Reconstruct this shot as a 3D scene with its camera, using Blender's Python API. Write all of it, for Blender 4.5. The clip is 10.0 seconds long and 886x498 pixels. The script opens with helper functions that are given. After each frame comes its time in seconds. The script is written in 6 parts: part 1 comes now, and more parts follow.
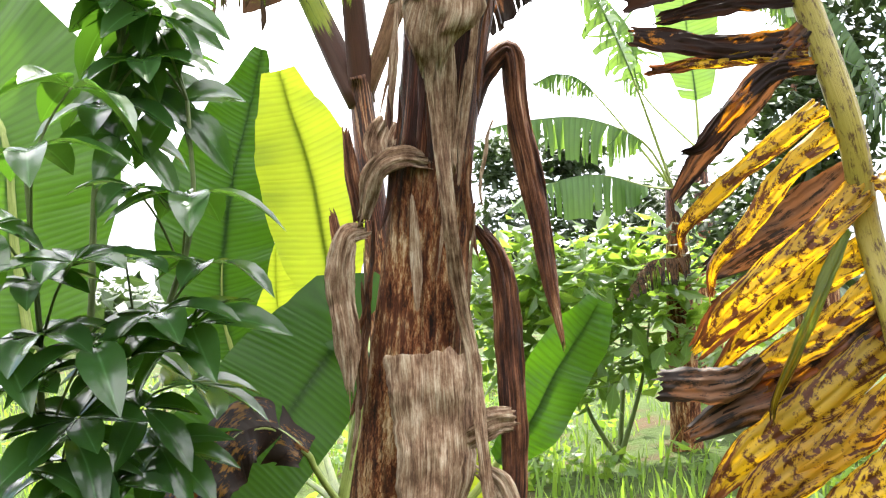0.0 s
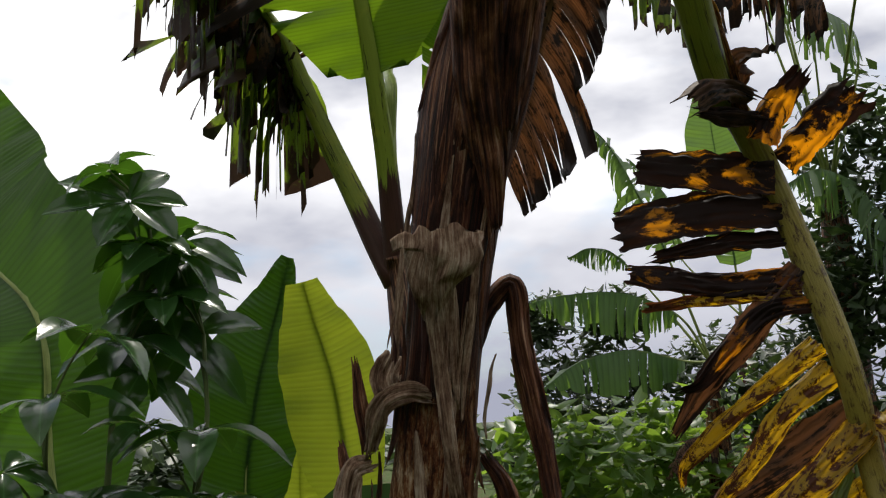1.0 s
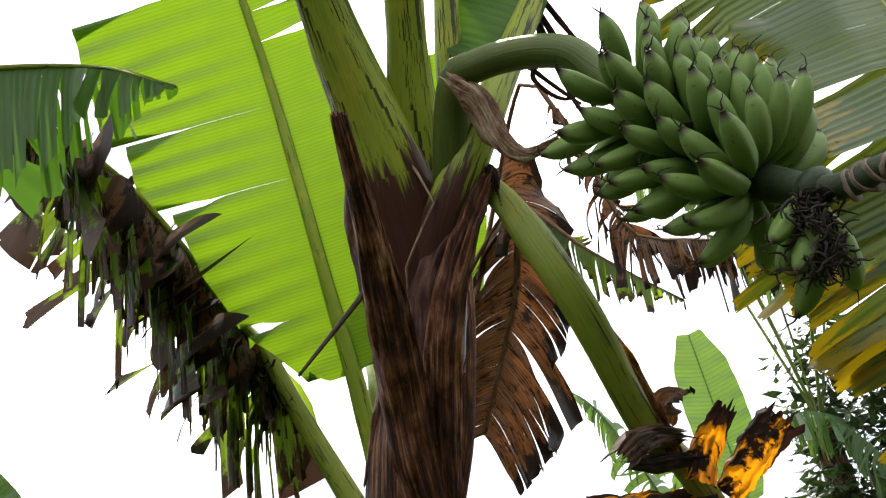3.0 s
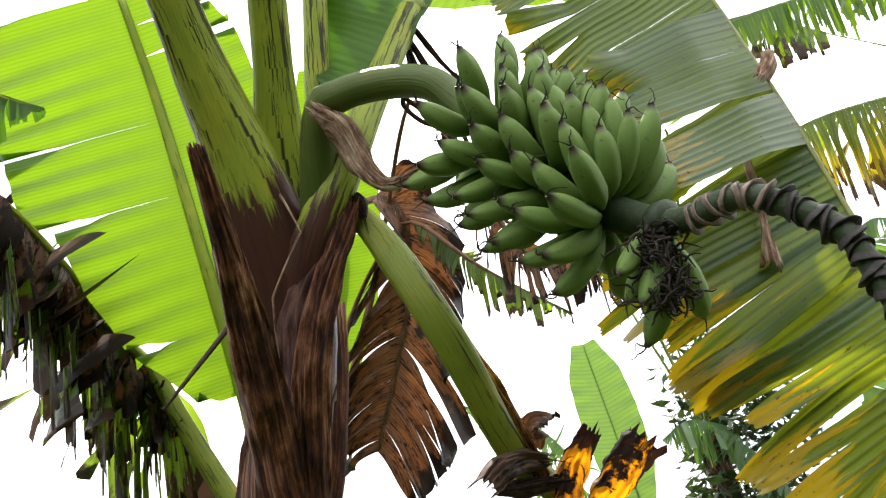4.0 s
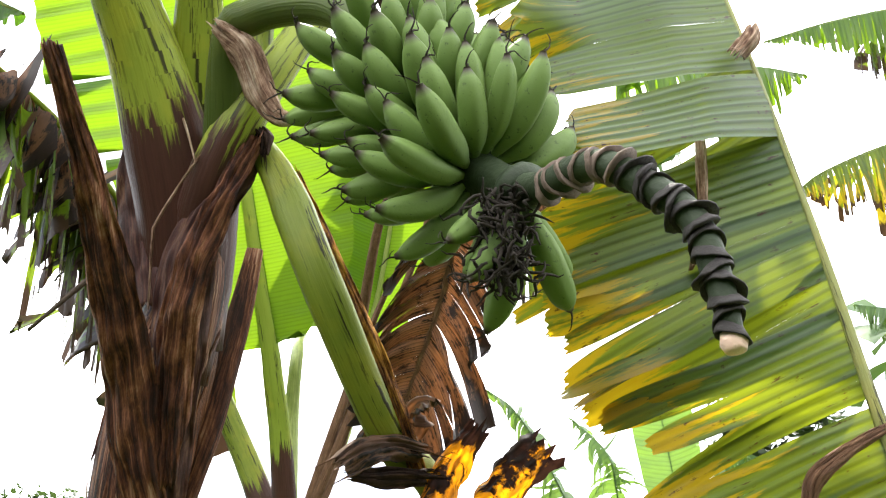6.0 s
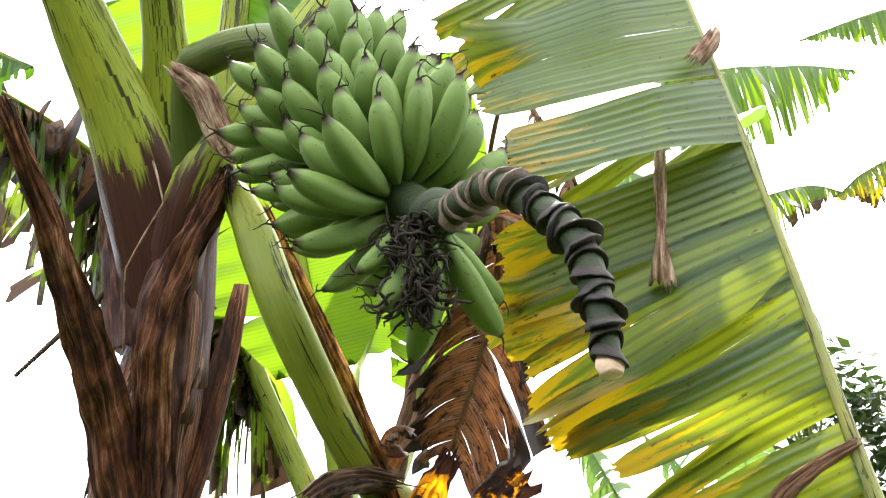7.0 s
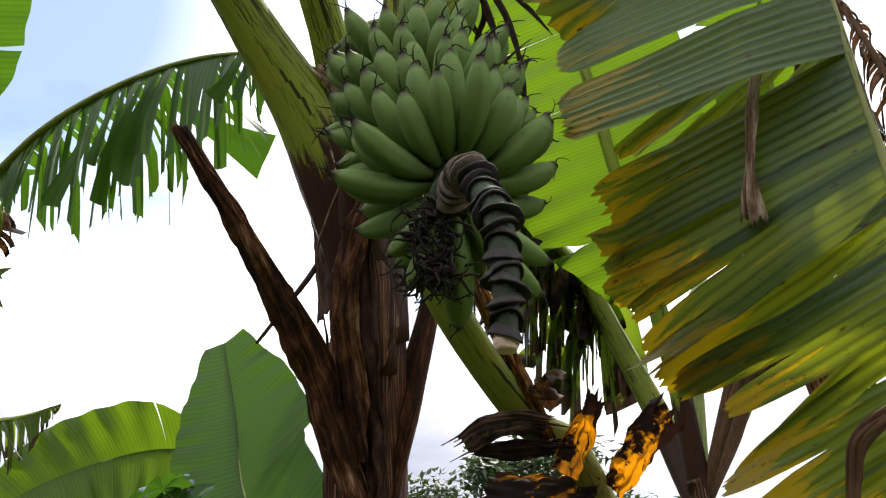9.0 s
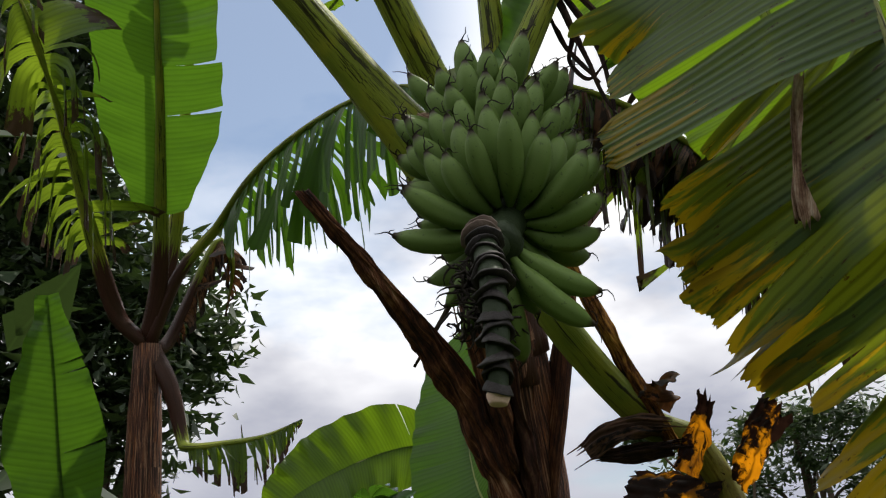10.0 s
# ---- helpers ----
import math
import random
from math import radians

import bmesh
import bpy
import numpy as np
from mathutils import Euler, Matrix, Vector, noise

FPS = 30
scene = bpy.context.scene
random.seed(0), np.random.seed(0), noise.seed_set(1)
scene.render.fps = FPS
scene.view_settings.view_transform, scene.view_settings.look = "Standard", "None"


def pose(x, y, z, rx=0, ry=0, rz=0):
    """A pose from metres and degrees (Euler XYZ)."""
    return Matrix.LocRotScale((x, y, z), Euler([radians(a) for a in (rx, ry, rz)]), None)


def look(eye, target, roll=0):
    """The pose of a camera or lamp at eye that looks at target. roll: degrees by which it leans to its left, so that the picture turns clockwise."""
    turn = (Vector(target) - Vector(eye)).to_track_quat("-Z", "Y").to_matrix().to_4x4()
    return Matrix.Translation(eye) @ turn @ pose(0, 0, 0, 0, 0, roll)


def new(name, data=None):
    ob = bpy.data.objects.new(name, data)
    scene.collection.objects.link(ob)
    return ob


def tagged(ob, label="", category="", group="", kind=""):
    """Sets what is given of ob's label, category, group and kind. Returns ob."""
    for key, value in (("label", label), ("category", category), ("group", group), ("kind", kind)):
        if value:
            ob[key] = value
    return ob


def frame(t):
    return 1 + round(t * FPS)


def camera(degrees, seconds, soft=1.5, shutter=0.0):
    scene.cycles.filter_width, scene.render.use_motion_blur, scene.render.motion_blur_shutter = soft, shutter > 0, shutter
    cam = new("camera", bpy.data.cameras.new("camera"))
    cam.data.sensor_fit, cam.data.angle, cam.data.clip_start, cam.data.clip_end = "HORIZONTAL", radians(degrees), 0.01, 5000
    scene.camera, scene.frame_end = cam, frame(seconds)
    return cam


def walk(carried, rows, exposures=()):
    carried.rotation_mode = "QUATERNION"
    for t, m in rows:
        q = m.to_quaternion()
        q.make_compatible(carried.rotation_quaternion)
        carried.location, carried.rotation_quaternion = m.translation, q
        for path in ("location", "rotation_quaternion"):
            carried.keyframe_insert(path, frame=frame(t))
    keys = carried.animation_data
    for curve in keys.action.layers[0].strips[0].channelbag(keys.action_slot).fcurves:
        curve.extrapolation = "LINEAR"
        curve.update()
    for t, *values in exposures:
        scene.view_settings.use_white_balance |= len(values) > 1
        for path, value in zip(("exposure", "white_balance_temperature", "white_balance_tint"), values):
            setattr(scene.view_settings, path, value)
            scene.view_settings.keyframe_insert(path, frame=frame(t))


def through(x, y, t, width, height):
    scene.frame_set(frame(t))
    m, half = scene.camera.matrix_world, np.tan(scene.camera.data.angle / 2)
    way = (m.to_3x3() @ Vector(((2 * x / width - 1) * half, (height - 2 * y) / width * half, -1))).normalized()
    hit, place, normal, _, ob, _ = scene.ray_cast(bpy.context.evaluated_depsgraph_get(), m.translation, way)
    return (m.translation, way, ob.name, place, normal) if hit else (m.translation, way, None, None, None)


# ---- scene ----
cam = camera(47, 10.0, soft=1.2)
PATH = [
    (0, look((0.057, -1.785, 1.189), (-0.078, 0.21, 1.246), -3.2)),
    (0.5, look((0.136, -1.854, 1.297), (-0.047, 0.127, 1.501), -2.6)),
    (1, look((0.188, -1.852, 1.386), (-0.034, 0.107, 1.723), -3.4)),
    (1.5, look((0.228, -1.873, 1.449), (0.01, 0.067, 1.884), -4.4)),
    (2, look((0.295, -1.903, 1.541), (0.055, -0.009, 2.14), -6.8)),
    (2.5, look((0.346, -1.944, 1.58), (0.141, -0.083, 2.284), -9.5)),
    (2.7, look((0.368, -1.954, 1.607), (0.162, -0.115, 2.364), -10.4)),
    (3.8, look((0.48, -1.983, 1.661), (0.466, -0.138, 2.432), -13.7)),
    (4, look((0.497, -1.973, 1.66), (0.507, -0.12, 2.412), -13.9)),
    (4.5, look((0.558, -1.948, 1.677), (0.583, -0.091, 2.419), -13.1)),
    (5, look((0.67, -1.879, 1.681), (0.768, -0.014, 2.397), -10.5)),
    (5.2, look((0.722, -1.832, 1.672), (0.735, 0.031, 2.4), -7.5)),
    (6.3, look((1.01, -1.624, 1.636), (0.749, 0.204, 2.404), -3.2)),
    (6.5, look((1.05, -1.604, 1.638), (0.792, 0.237, 2.376), -3.6)),
    (7, look((1.184, -1.607, 1.645), (0.772, 0.175, 2.453), -3.8)),
    (7.5, look((1.373, -1.634, 1.667), (0.76, 0.126, 2.391), -3.3)),
    (8, look((1.534, -1.689, 1.687), (0.665, -0.03, 2.387), -2.7)),
    (8.5, look((1.653, -1.635, 1.688), (0.668, -0.035, 2.372), -2.3)),
    (9, look((1.773, -1.487, 1.663), (0.599, -0.016, 2.34), -1.0)),
    (9.5, look((1.921, -1.4, 1.685), (0.596, -0.068, 2.372), -3.7)),
    (10, look((2.151, -1.366, 1.722), (0.613, -0.258, 2.361), -3.8)),
]
walk(cam, PATH, exposures=[
    (0.0, 1.73), (0.3, 1.15), (0.5, 0.80), (1.0, -0.70), (1.5, -1.05), (2.0, -0.95), (2.5, -0.30), (2.7, 0.05),
    (3.8, 0.80), (4.5, 1.00), (5.2, 1.13), (6.3, 1.53), (7.0, 1.60), (7.5, 1.65), (8.0, 1.25), (8.5, 0.70),
    (9.0, -0.07), (9.5, -0.48), (10.0, -0.75)])

# ---- light ----
SUN_AZ, SUN_EL = radians(-8), radians(60)      # azimuth from +y towards +x
sun_from = Vector((math.sin(SUN_AZ) * math.cos(SUN_EL), math.cos(SUN_AZ) * math.cos(SUN_EL), math.sin(SUN_EL)))
sun = new("sun", bpy.data.lights.new("sun", "SUN"))
sun.data.energy, sun.data.angle, sun.data.color = 5.0, radians(0.6), (1.0, 0.95, 0.86)
sun.matrix_world = look(sun_from * 50, (0, 0, 0))


def sky_world():
    w = bpy.data.worlds.new("sky")
    scene.world = w
    w.use_nodes = True
    nt = w.node_tree
    nt.nodes.clear()
    n, l = nt.nodes.new, nt.links.new
    sky = n("ShaderNodeTexSky")
    sky.sky_type, sky.sun_disc = "NISHITA", False
    sky.sun_elevation, sky.sun_rotation = SUN_EL, SUN_AZ
    co = n("ShaderNodeTexCoord")
    sep = n("ShaderNodeSeparateXYZ")
    l(co.outputs["Generated"], sep.inputs[0])
    mp = n("ShaderNodeMapping")
    mp.inputs["Scale"].default_value = (1.6, 1.6, 3.6)
    mp.inputs["Location"].default_value = (0.35, 0.1, 0.2)
    l(co.outputs["Generated"], mp.inputs[0])
    big = n("ShaderNodeTexNoise")
    big.inputs["Scale"].default_value, big.inputs["Detail"].default_value, big.inputs["Roughness"].default_value = 1.5, 7, 0.55
    l(mp.outputs[0], big.inputs["Vector"])
    cover = n("ShaderNodeValToRGB")
    cover.color_ramp.elements[0].position, cover.color_ramp.elements[1].position = 0.28, 0.46
    l(big.outputs["Fac"], cover.inputs[0])
    tone = n("ShaderNodeTexNoise")
    tone.inputs["Scale"].default_value, tone.inputs["Detail"].default_value = 2.3, 6
    l(mp.outputs[0], tone.inputs["Vector"])
    grey = n("ShaderNodeValToRGB")
    e = grey.color_ramp.elements
    e[0].position, e[0].color = 0.32, (1.5, 1.55, 1.8, 1)
    e[1].position, e[1].color = 0.56, (4.6, 4.55, 4.5, 1)
    l(tone.outputs["Fac"], grey.inputs[0])
    # cloud banks grow greyer towards the horizon
    low = n("ShaderNodeMapRange")
    low.inputs["From Min"].default_value, low.inputs["From Max"].default_value = 0.02, 0.34
    l(sep.outputs["Z"], low.inputs["Value"])
    bank = n("ShaderNodeMixRGB")
    bank.inputs[1].default_value = (1.2, 1.25, 1.55, 1)
    l(low.outputs[0], bank.inputs[0])
    l(grey.outputs[0], bank.inputs[2])
    blue = n("ShaderNodeMixRGB")
    blue.blend_type, blue.inputs[0].default_value = "MULTIPLY", 1.0
    blue.inputs[2].default_value = (0.30, 0.34, 0.36, 1)
    l(sky.outputs[0], blue.inputs[1])
    # an open gap in the clouds
    gap = n("ShaderNodeVectorMath")
    gap.operation = "DOT_PRODUCT"
    gap.inputs[1].default_value = Vector((-0.77, 0.36, 0.53)).normalized()
    l(co.outputs["Generated"], gap.inputs[0])
    open_sky = n("ShaderNodeMapRange")
    open_sky.inputs["From Min"].default_value, open_sky.inputs["From Max"].default_value = 0.965, 0.992
    open_sky.inputs["To Min"].default_value, open_sky.inputs["To Max"].default_value = 1.0, 0.12
    l(gap.outputs["Value"], open_sky.inputs["Value"])
    closed = n("ShaderNodeMath")
    closed.operation = "MULTIPLY"
    l(cover.outputs[0], closed.inputs[0])
    l(open_sky.outputs[0], closed.inputs[1])
    mix = n("ShaderNodeMixRGB")
    l(closed.outputs[0], mix.inputs[0])
    l(blue.outputs[0], mix.inputs[1])
    l(bank.outputs[0], mix.inputs[2])
    bg = n("ShaderNodeBackground")
    bg.inputs["Strength"].default_value = 0.55
    l(mix.outputs[0], bg.inputs["Color"])
    out = n("ShaderNodeOutputWorld")
    l(bg.outputs[0], out.inputs[0])


sky_world()

# ---- materials ----


class Mat:
    """A node material with short calls."""

    def __init__(self, name):
        self.m = bpy.data.materials.new(name)
        self.m.use_nodes = True
        self.t = self.m.node_tree
        self.t.nodes.clear()
        self.out = self.t.nodes.new("ShaderNodeOutputMaterial")

    def n(self, kind, **values):
        node = self.t.nodes.new("ShaderNode" + kind)
        for k, v in values.items():
            node.inputs[k.replace("_", " ")].default_value = v
        return node

    def l(self, a, b):
        self.t.links.new(a, b)

    def ramp(self, src, stops):
        r = self.n("ValToRGB")
        el = r.color_ramp.elements
        while len(el) < len(stops):
            el.new(0.5)
        for k, (p, c) in enumerate(stops):
            el[k].position, el[k].color = p, (*c, 1)
        self.l(src, r.inputs[0])
        return r.outputs[0]

    def mix(self, fac, a, b, mode="MIX"):
        m = self.n("MixRGB")
        m.blend_type = mode
        for k, v in enumerate((fac, a, b)):
            if hasattr(v, "links"):
                self.l(v, m.inputs[k])
            elif k == 0:
                m.inputs[0].default_value = v
            else:
                m.inputs[k].default_value = (*v, 1)
        return m.outputs[0]

    def noise(self, vec, scale, detail=4, rough=0.55):
        t = self.n("TexNoise", Scale=scale, Detail=detail, Roughness=rough)
        if vec is not None:
            self.l(vec, t.inputs["Vector"])
        return t.outputs["Fac"]

    def scaled(self, vec, s):
        m = self.n("Mapping")
        m.inputs["Scale"].default_value = s
        self.l(vec, m.inputs[0])
        return m.outputs[0]

    def coords(self, what="Object"):
        return self.n("TexCoord").outputs[what]

    def bump(self, h, strength, dist):
        b = self.n("Bump", Strength=strength, Distance=dist)
        self.l(h, b.inputs["Height"])
        return b.outputs[0]

    def surface(self, colour, rough, normal=None, through=None, amount=0.0, spec=0.5):
        p = self.n("BsdfPrincipled")
        p.inputs["Specular IOR Level"].default_value = spec
        if hasattr(colour, "links"):
            self.l(colour, p.inputs["Base Color"])
        else:
            p.inputs["Base Color"].default_value = (*colour, 1)
        if hasattr(rough, "links"):
            self.l(rough, p.inputs["Roughness"])
        else:
            p.inputs["Roughness"].default_value = rough
        if normal is not None:
            self.l(normal, p.inputs["Normal"])
        last = p.outputs[0]
        if through is not None:
            tr = self.n("BsdfTranslucent")
            if hasattr(through, "links"):
                self.l(through, tr.inputs[0])
            else:
                tr.inputs[0].default_value = (*through, 1)
            if normal is not None:
                self.l(normal, tr.inputs["Normal"])
            mx = self.n("MixShader")
            mx.inputs[0].default_value = amount
            self.l(last, mx.inputs[1])
            self.l(tr.outputs[0], mx.inputs[2])
            last = mx.outputs[0]
        self.l(last, self.out.inputs[0])
        return self.m


def leaf_mat(name, dark, light, glow, amount=0.45, yellow=0.0, edge=0.0, spots=0.0, ycol=(0.42, 0.26, 0.015), yglow=(0.95, 0.55, 0.02),
             brown=(0.07, 0.03, 0.014), rough=0.38, veins=0.3, pitch=17.0, ybase=0.0, streak=(44, 1.5), speck=14.0):
    """Banana blade: parallel side veins along uv x, yellowing and brown edges towards the margin (uv y is 0 at the midrib, 1 at the margin)."""
    m = Mat(name)
    uv = m.coords("UV")
    sep = m.n("SeparateXYZ")
    m.l(uv, sep.inputs[0])
    wob = m.noise(m.coords(), 6, 3)
    add = m.n("Math")
    add.operation = "MULTIPLY_ADD"
    m.l(wob, add.inputs[0])
    add.inputs[1].default_value = 0.004
    m.l(sep.outputs[0], add.inputs[2])
    comb = m.n("CombineXYZ")
    m.l(add.outputs[0], comb.inputs[0])
    wave = m.n("TexWave", Scale=pitch, Distortion=0.0)
    wave.wave_type, wave.bands_direction, wave.wave_profile = "BANDS", "X", "SIN"
    m.l(comb.outputs[0], wave.inputs["Vector"])
    stretch = m.scaled(uv, (130, 3.0, 1))
    fine = m.noise(stretch, 1.0, 3)
    blot = m.noise(m.coords(), 5.0, 5)
    base = m.mix(blot, dark, light)
    base = m.mix(m.ramp(wave.outputs[0], [(0.0, (veins,) * 3), (0.5, (0, 0, 0))]), base, tuple(c * 0.55 for c in dark))
    base = m.mix(m.ramp(fine, [(0.45, (0, 0, 0)), (0.75, (0.4,) * 3)]), base, tuple(c * 1.6 for c in light))
    glo = m.mix(blot, tuple(c * 0.8 for c in glow), glow)
    glo = m.mix(m.ramp(wave.outputs[0], [(0.0, (veins * 1.3,) * 3), (0.5, (0, 0, 0))]), glo, tuple(c * 0.5 for c in glow))
    if ybase > 0:
        a = m.n("Math")
        a.operation = "MULTIPLY_ADD"
        m.l(m.noise(m.scaled(uv, (30, 1.1, 1)), 1.6, 7, 0.62), a.inputs[0])
        a.inputs[1].default_value = 2.6
        m.l(sep.outputs[1], a.inputs[2])
        old = m.n("MapRange")
        old.inputs["From Min"].default_value, old.inputs["From Max"].default_value = 0.0, ybase
        old.inputs["To Min"].default_value, old.inputs["To Max"].default_value = 0.45, 0.0
        m.l(sep.outputs[0], old.inputs["Value"])
        both = m.n("Math")
        both.operation = "ADD"
        m.l(a.outputs[0], both.inputs[0])
        m.l(old.outputs[0], both.inputs[1])
        a = both
        third = m.n("Math")
        third.operation = "DIVIDE"
        m.l(a.outputs[0], third.inputs[0])
        third.inputs[1].default_value = 4.0
        y = m.ramp(third.outputs[0], [((2.05 - yellow) / 4, (0, 0, 0)), ((2.2 - yellow) / 4, (0.85,) * 3)])
        base, glo = m.mix(y, base, ycol), m.mix(y, glo, yglow)
    if edge > 0:
        a = m.n("Math")
        a.operation = "MULTIPLY_ADD"
        m.l(m.noise(m.scaled(uv, (16, 2.5, 1)), 1.5, 6, 0.65), a.inputs[0])
        a.inputs[1].default_value = 1.3
        m.l(sep.outputs[1], a.inputs[2])
        third = m.n("Math")
        third.operation = "DIVIDE"
        m.l(a.outputs[0], third.inputs[0])
        third.inputs[1].default_value = 3.0
        e = m.ramp(third.outputs[0], [((1.66 - edge) / 3, (0, 0, 0)), ((1.74 - edge) / 3, (1, 1, 1))])
        br = m.mix(m.noise(stretch, 1.2, 4), tuple(c * 0.5 for c in brown), tuple(c * 2.4 for c in brown))
        base, glo = m.mix(e, base, br), m.mix(e, glo, tuple(c * 0.9 for c in brown))
    if spots > 0:
        long = m.noise(m.scaled(uv, (streak[0], streak[1], 1)), 2.0, 7, 0.72)
        patch = m.noise(m.coords(), speck, 6, 0.7)
        s = m.ramp(m.mix(0.42, long, patch), [(0.62 - spots * 0.3, (0, 0, 0)), (0.66 - spots * 0.3, (1, 1, 1))])
        base, glo = m.mix(s, base, tuple(c * 0.8 for c in brown)), m.mix(s, glo, tuple(c * 0.5 for c in brown))
    h = m.mix(0.4, wave.outputs[0], fine)
    return m.surface(base, rough, m.bump(h, 0.35, 0.004), glo, amount, 0.35)


def bark_mat(name, stops, glow=None, scale=1.0, relief=0.8, rough=0.8, sheen=0.25, long=6.5, blotch=(22, 22, 11)):
    """Fibrous sheath: long vertical fibres along uv y, stains and torn patches."""
    m = Mat(name)
    uv = m.coords("UV")
    fib = m.noise(m.scaled(uv, (150 * scale, long * scale, 1)), 1.0, 8, 0.74)
    fine = m.noise(m.scaled(uv, (420 * scale, 16 * scale, 1)), 1.0, 5, 0.65)
    patch = m.noise(m.scaled(m.coords(), blotch), 1.0, 8, 0.72)
    mixv = m.n("Math")
    mixv.operation = "MULTIPLY_ADD"
    m.l(fib, mixv.inputs[0])
    mixv.inputs[1].default_value = 0.55
    half = m.n("Math")
    half.operation = "MULTIPLY"
    m.l(patch, half.inputs[0])
    half.inputs[1].default_value = 0.5
    m.l(half.outputs[0], mixv.inputs[2])
    col = m.ramp(mixv.outputs[0], stops)
    col = m.mix(m.ramp(fine, [(0.48, (0.0,) * 3), (0.66, (0.5,) * 3)]), col, tuple(c * 0.35 for c in stops[0][1]))
    h = m.mix(0.5, fib, fine)
    return m.surface(col, rough, m.bump(h, relief, 0.012), glow, 0.3 if glow else 0, sheen)


def stalk_mat(name, dark, light, streaks, foot=0.0, worn=0.0):
    """Waxy green leaf base, with black and brown streaks along it and yellow towards one side."""
    m = Mat(name)
    uv = m.coords("UV")
    c = m.mix(m.noise(m.scaled(uv, (26, 1.6, 1)), 1.0, 4), dark, light)
    c = m.mix(m.ramp(m.noise(m.coords(), 7, 3), [(0.5, (0, 0, 0)), (0.7, (0.7,) * 3)]), c, (light[0] * 1.25, light[1] * 1.05, light[2] * 0.8))
    st = m.ramp(m.noise(m.scaled(uv, (95, 5.0, 1)), 1.0, 6, 0.68), [(0.60 - streaks * 0.05, (0, 0, 0)), (0.65 - streaks * 0.05, (0.92,) * 3)])
    where = m.ramp(m.noise(m.scaled(uv, (14, 1.0, 1)), 1.0, 3), [(0.42, (0, 0, 0)), (0.52, (1, 1, 1))])
    c = m.mix(m.mix(1.0, st, where, "MULTIPLY"), c, (0.014, 0.010, 0.006))
    c = m.mix(m.ramp(m.noise(m.scaled(uv, (60, 2.0, 1)), 1.0, 5, 0.6), [(0.64, (0, 0, 0)), (0.74, (0.6,) * 3)]), c, (0.13, 0.07, 0.03))
    if worn > 0:
        # farther out the stalk has yellowed and is blotched with brown
        far = m.n("SeparateXYZ")
        m.l(uv, far.inputs[0])
        late = m.n("MapRange")
        late.inputs["From Min"].default_value, late.inputs["From Max"].default_value = worn, worn + 0.35
        m.l(far.outputs[1], late.inputs["Value"])
        c = m.mix(late.outputs[0], c, m.mix(m.noise(m.coords(), 12, 4), (0.19, 0.175, 0.025), (0.28, 0.215, 0.045)))
        blotch = m.ramp(m.noise(m.scaled(uv, (42, 13, 1)), 1.4, 8, 0.78), [(0.51, (0, 0, 0)), (0.60, (0.9,) * 3)])
        c = m.mix(m.mix(1.0, blotch, late.outputs[0], "MULTIPLY"), c, (0.045, 0.018, 0.009))
    if foot > 0:
        # the sheath at the foot is plum-brown and gives way to green in long streaks
        sep = m.n("SeparateXYZ")
        m.l(uv, sep.inputs[0])
        up = m.n("Math")
        up.operation = "MULTIPLY_ADD"
        m.l(m.mix(0.45, m.noise(m.scaled(uv, (70, 2.5, 1)), 1.0, 6, 0.65), m.noise(m.scaled(uv, (12, 0.6, 1)), 1.0, 3)), up.inputs[0])
        up.inputs[1].default_value = 0.75
        m.l(sep.outputs[1], up.inputs[2])
        at = foot + 0.375
        green = m.ramp(up.outputs[0], [(at - 0.02, (0, 0, 0)), (at + 0.03, (1, 1, 1))])
        plum = m.mix(m.noise(m.scaled(uv, (90, 5, 1)), 1.0, 6, 0.66), (0.016, 0.008, 0.007), (0.085, 0.034, 0.022))
        c = m.mix(green, plum, c)
    return m.surface(c, 0.4, m.bump(m.noise(m.scaled(uv, (150, 3, 1)), 1.0, 4), 0.35, 0.008), None, 0, 0.22)


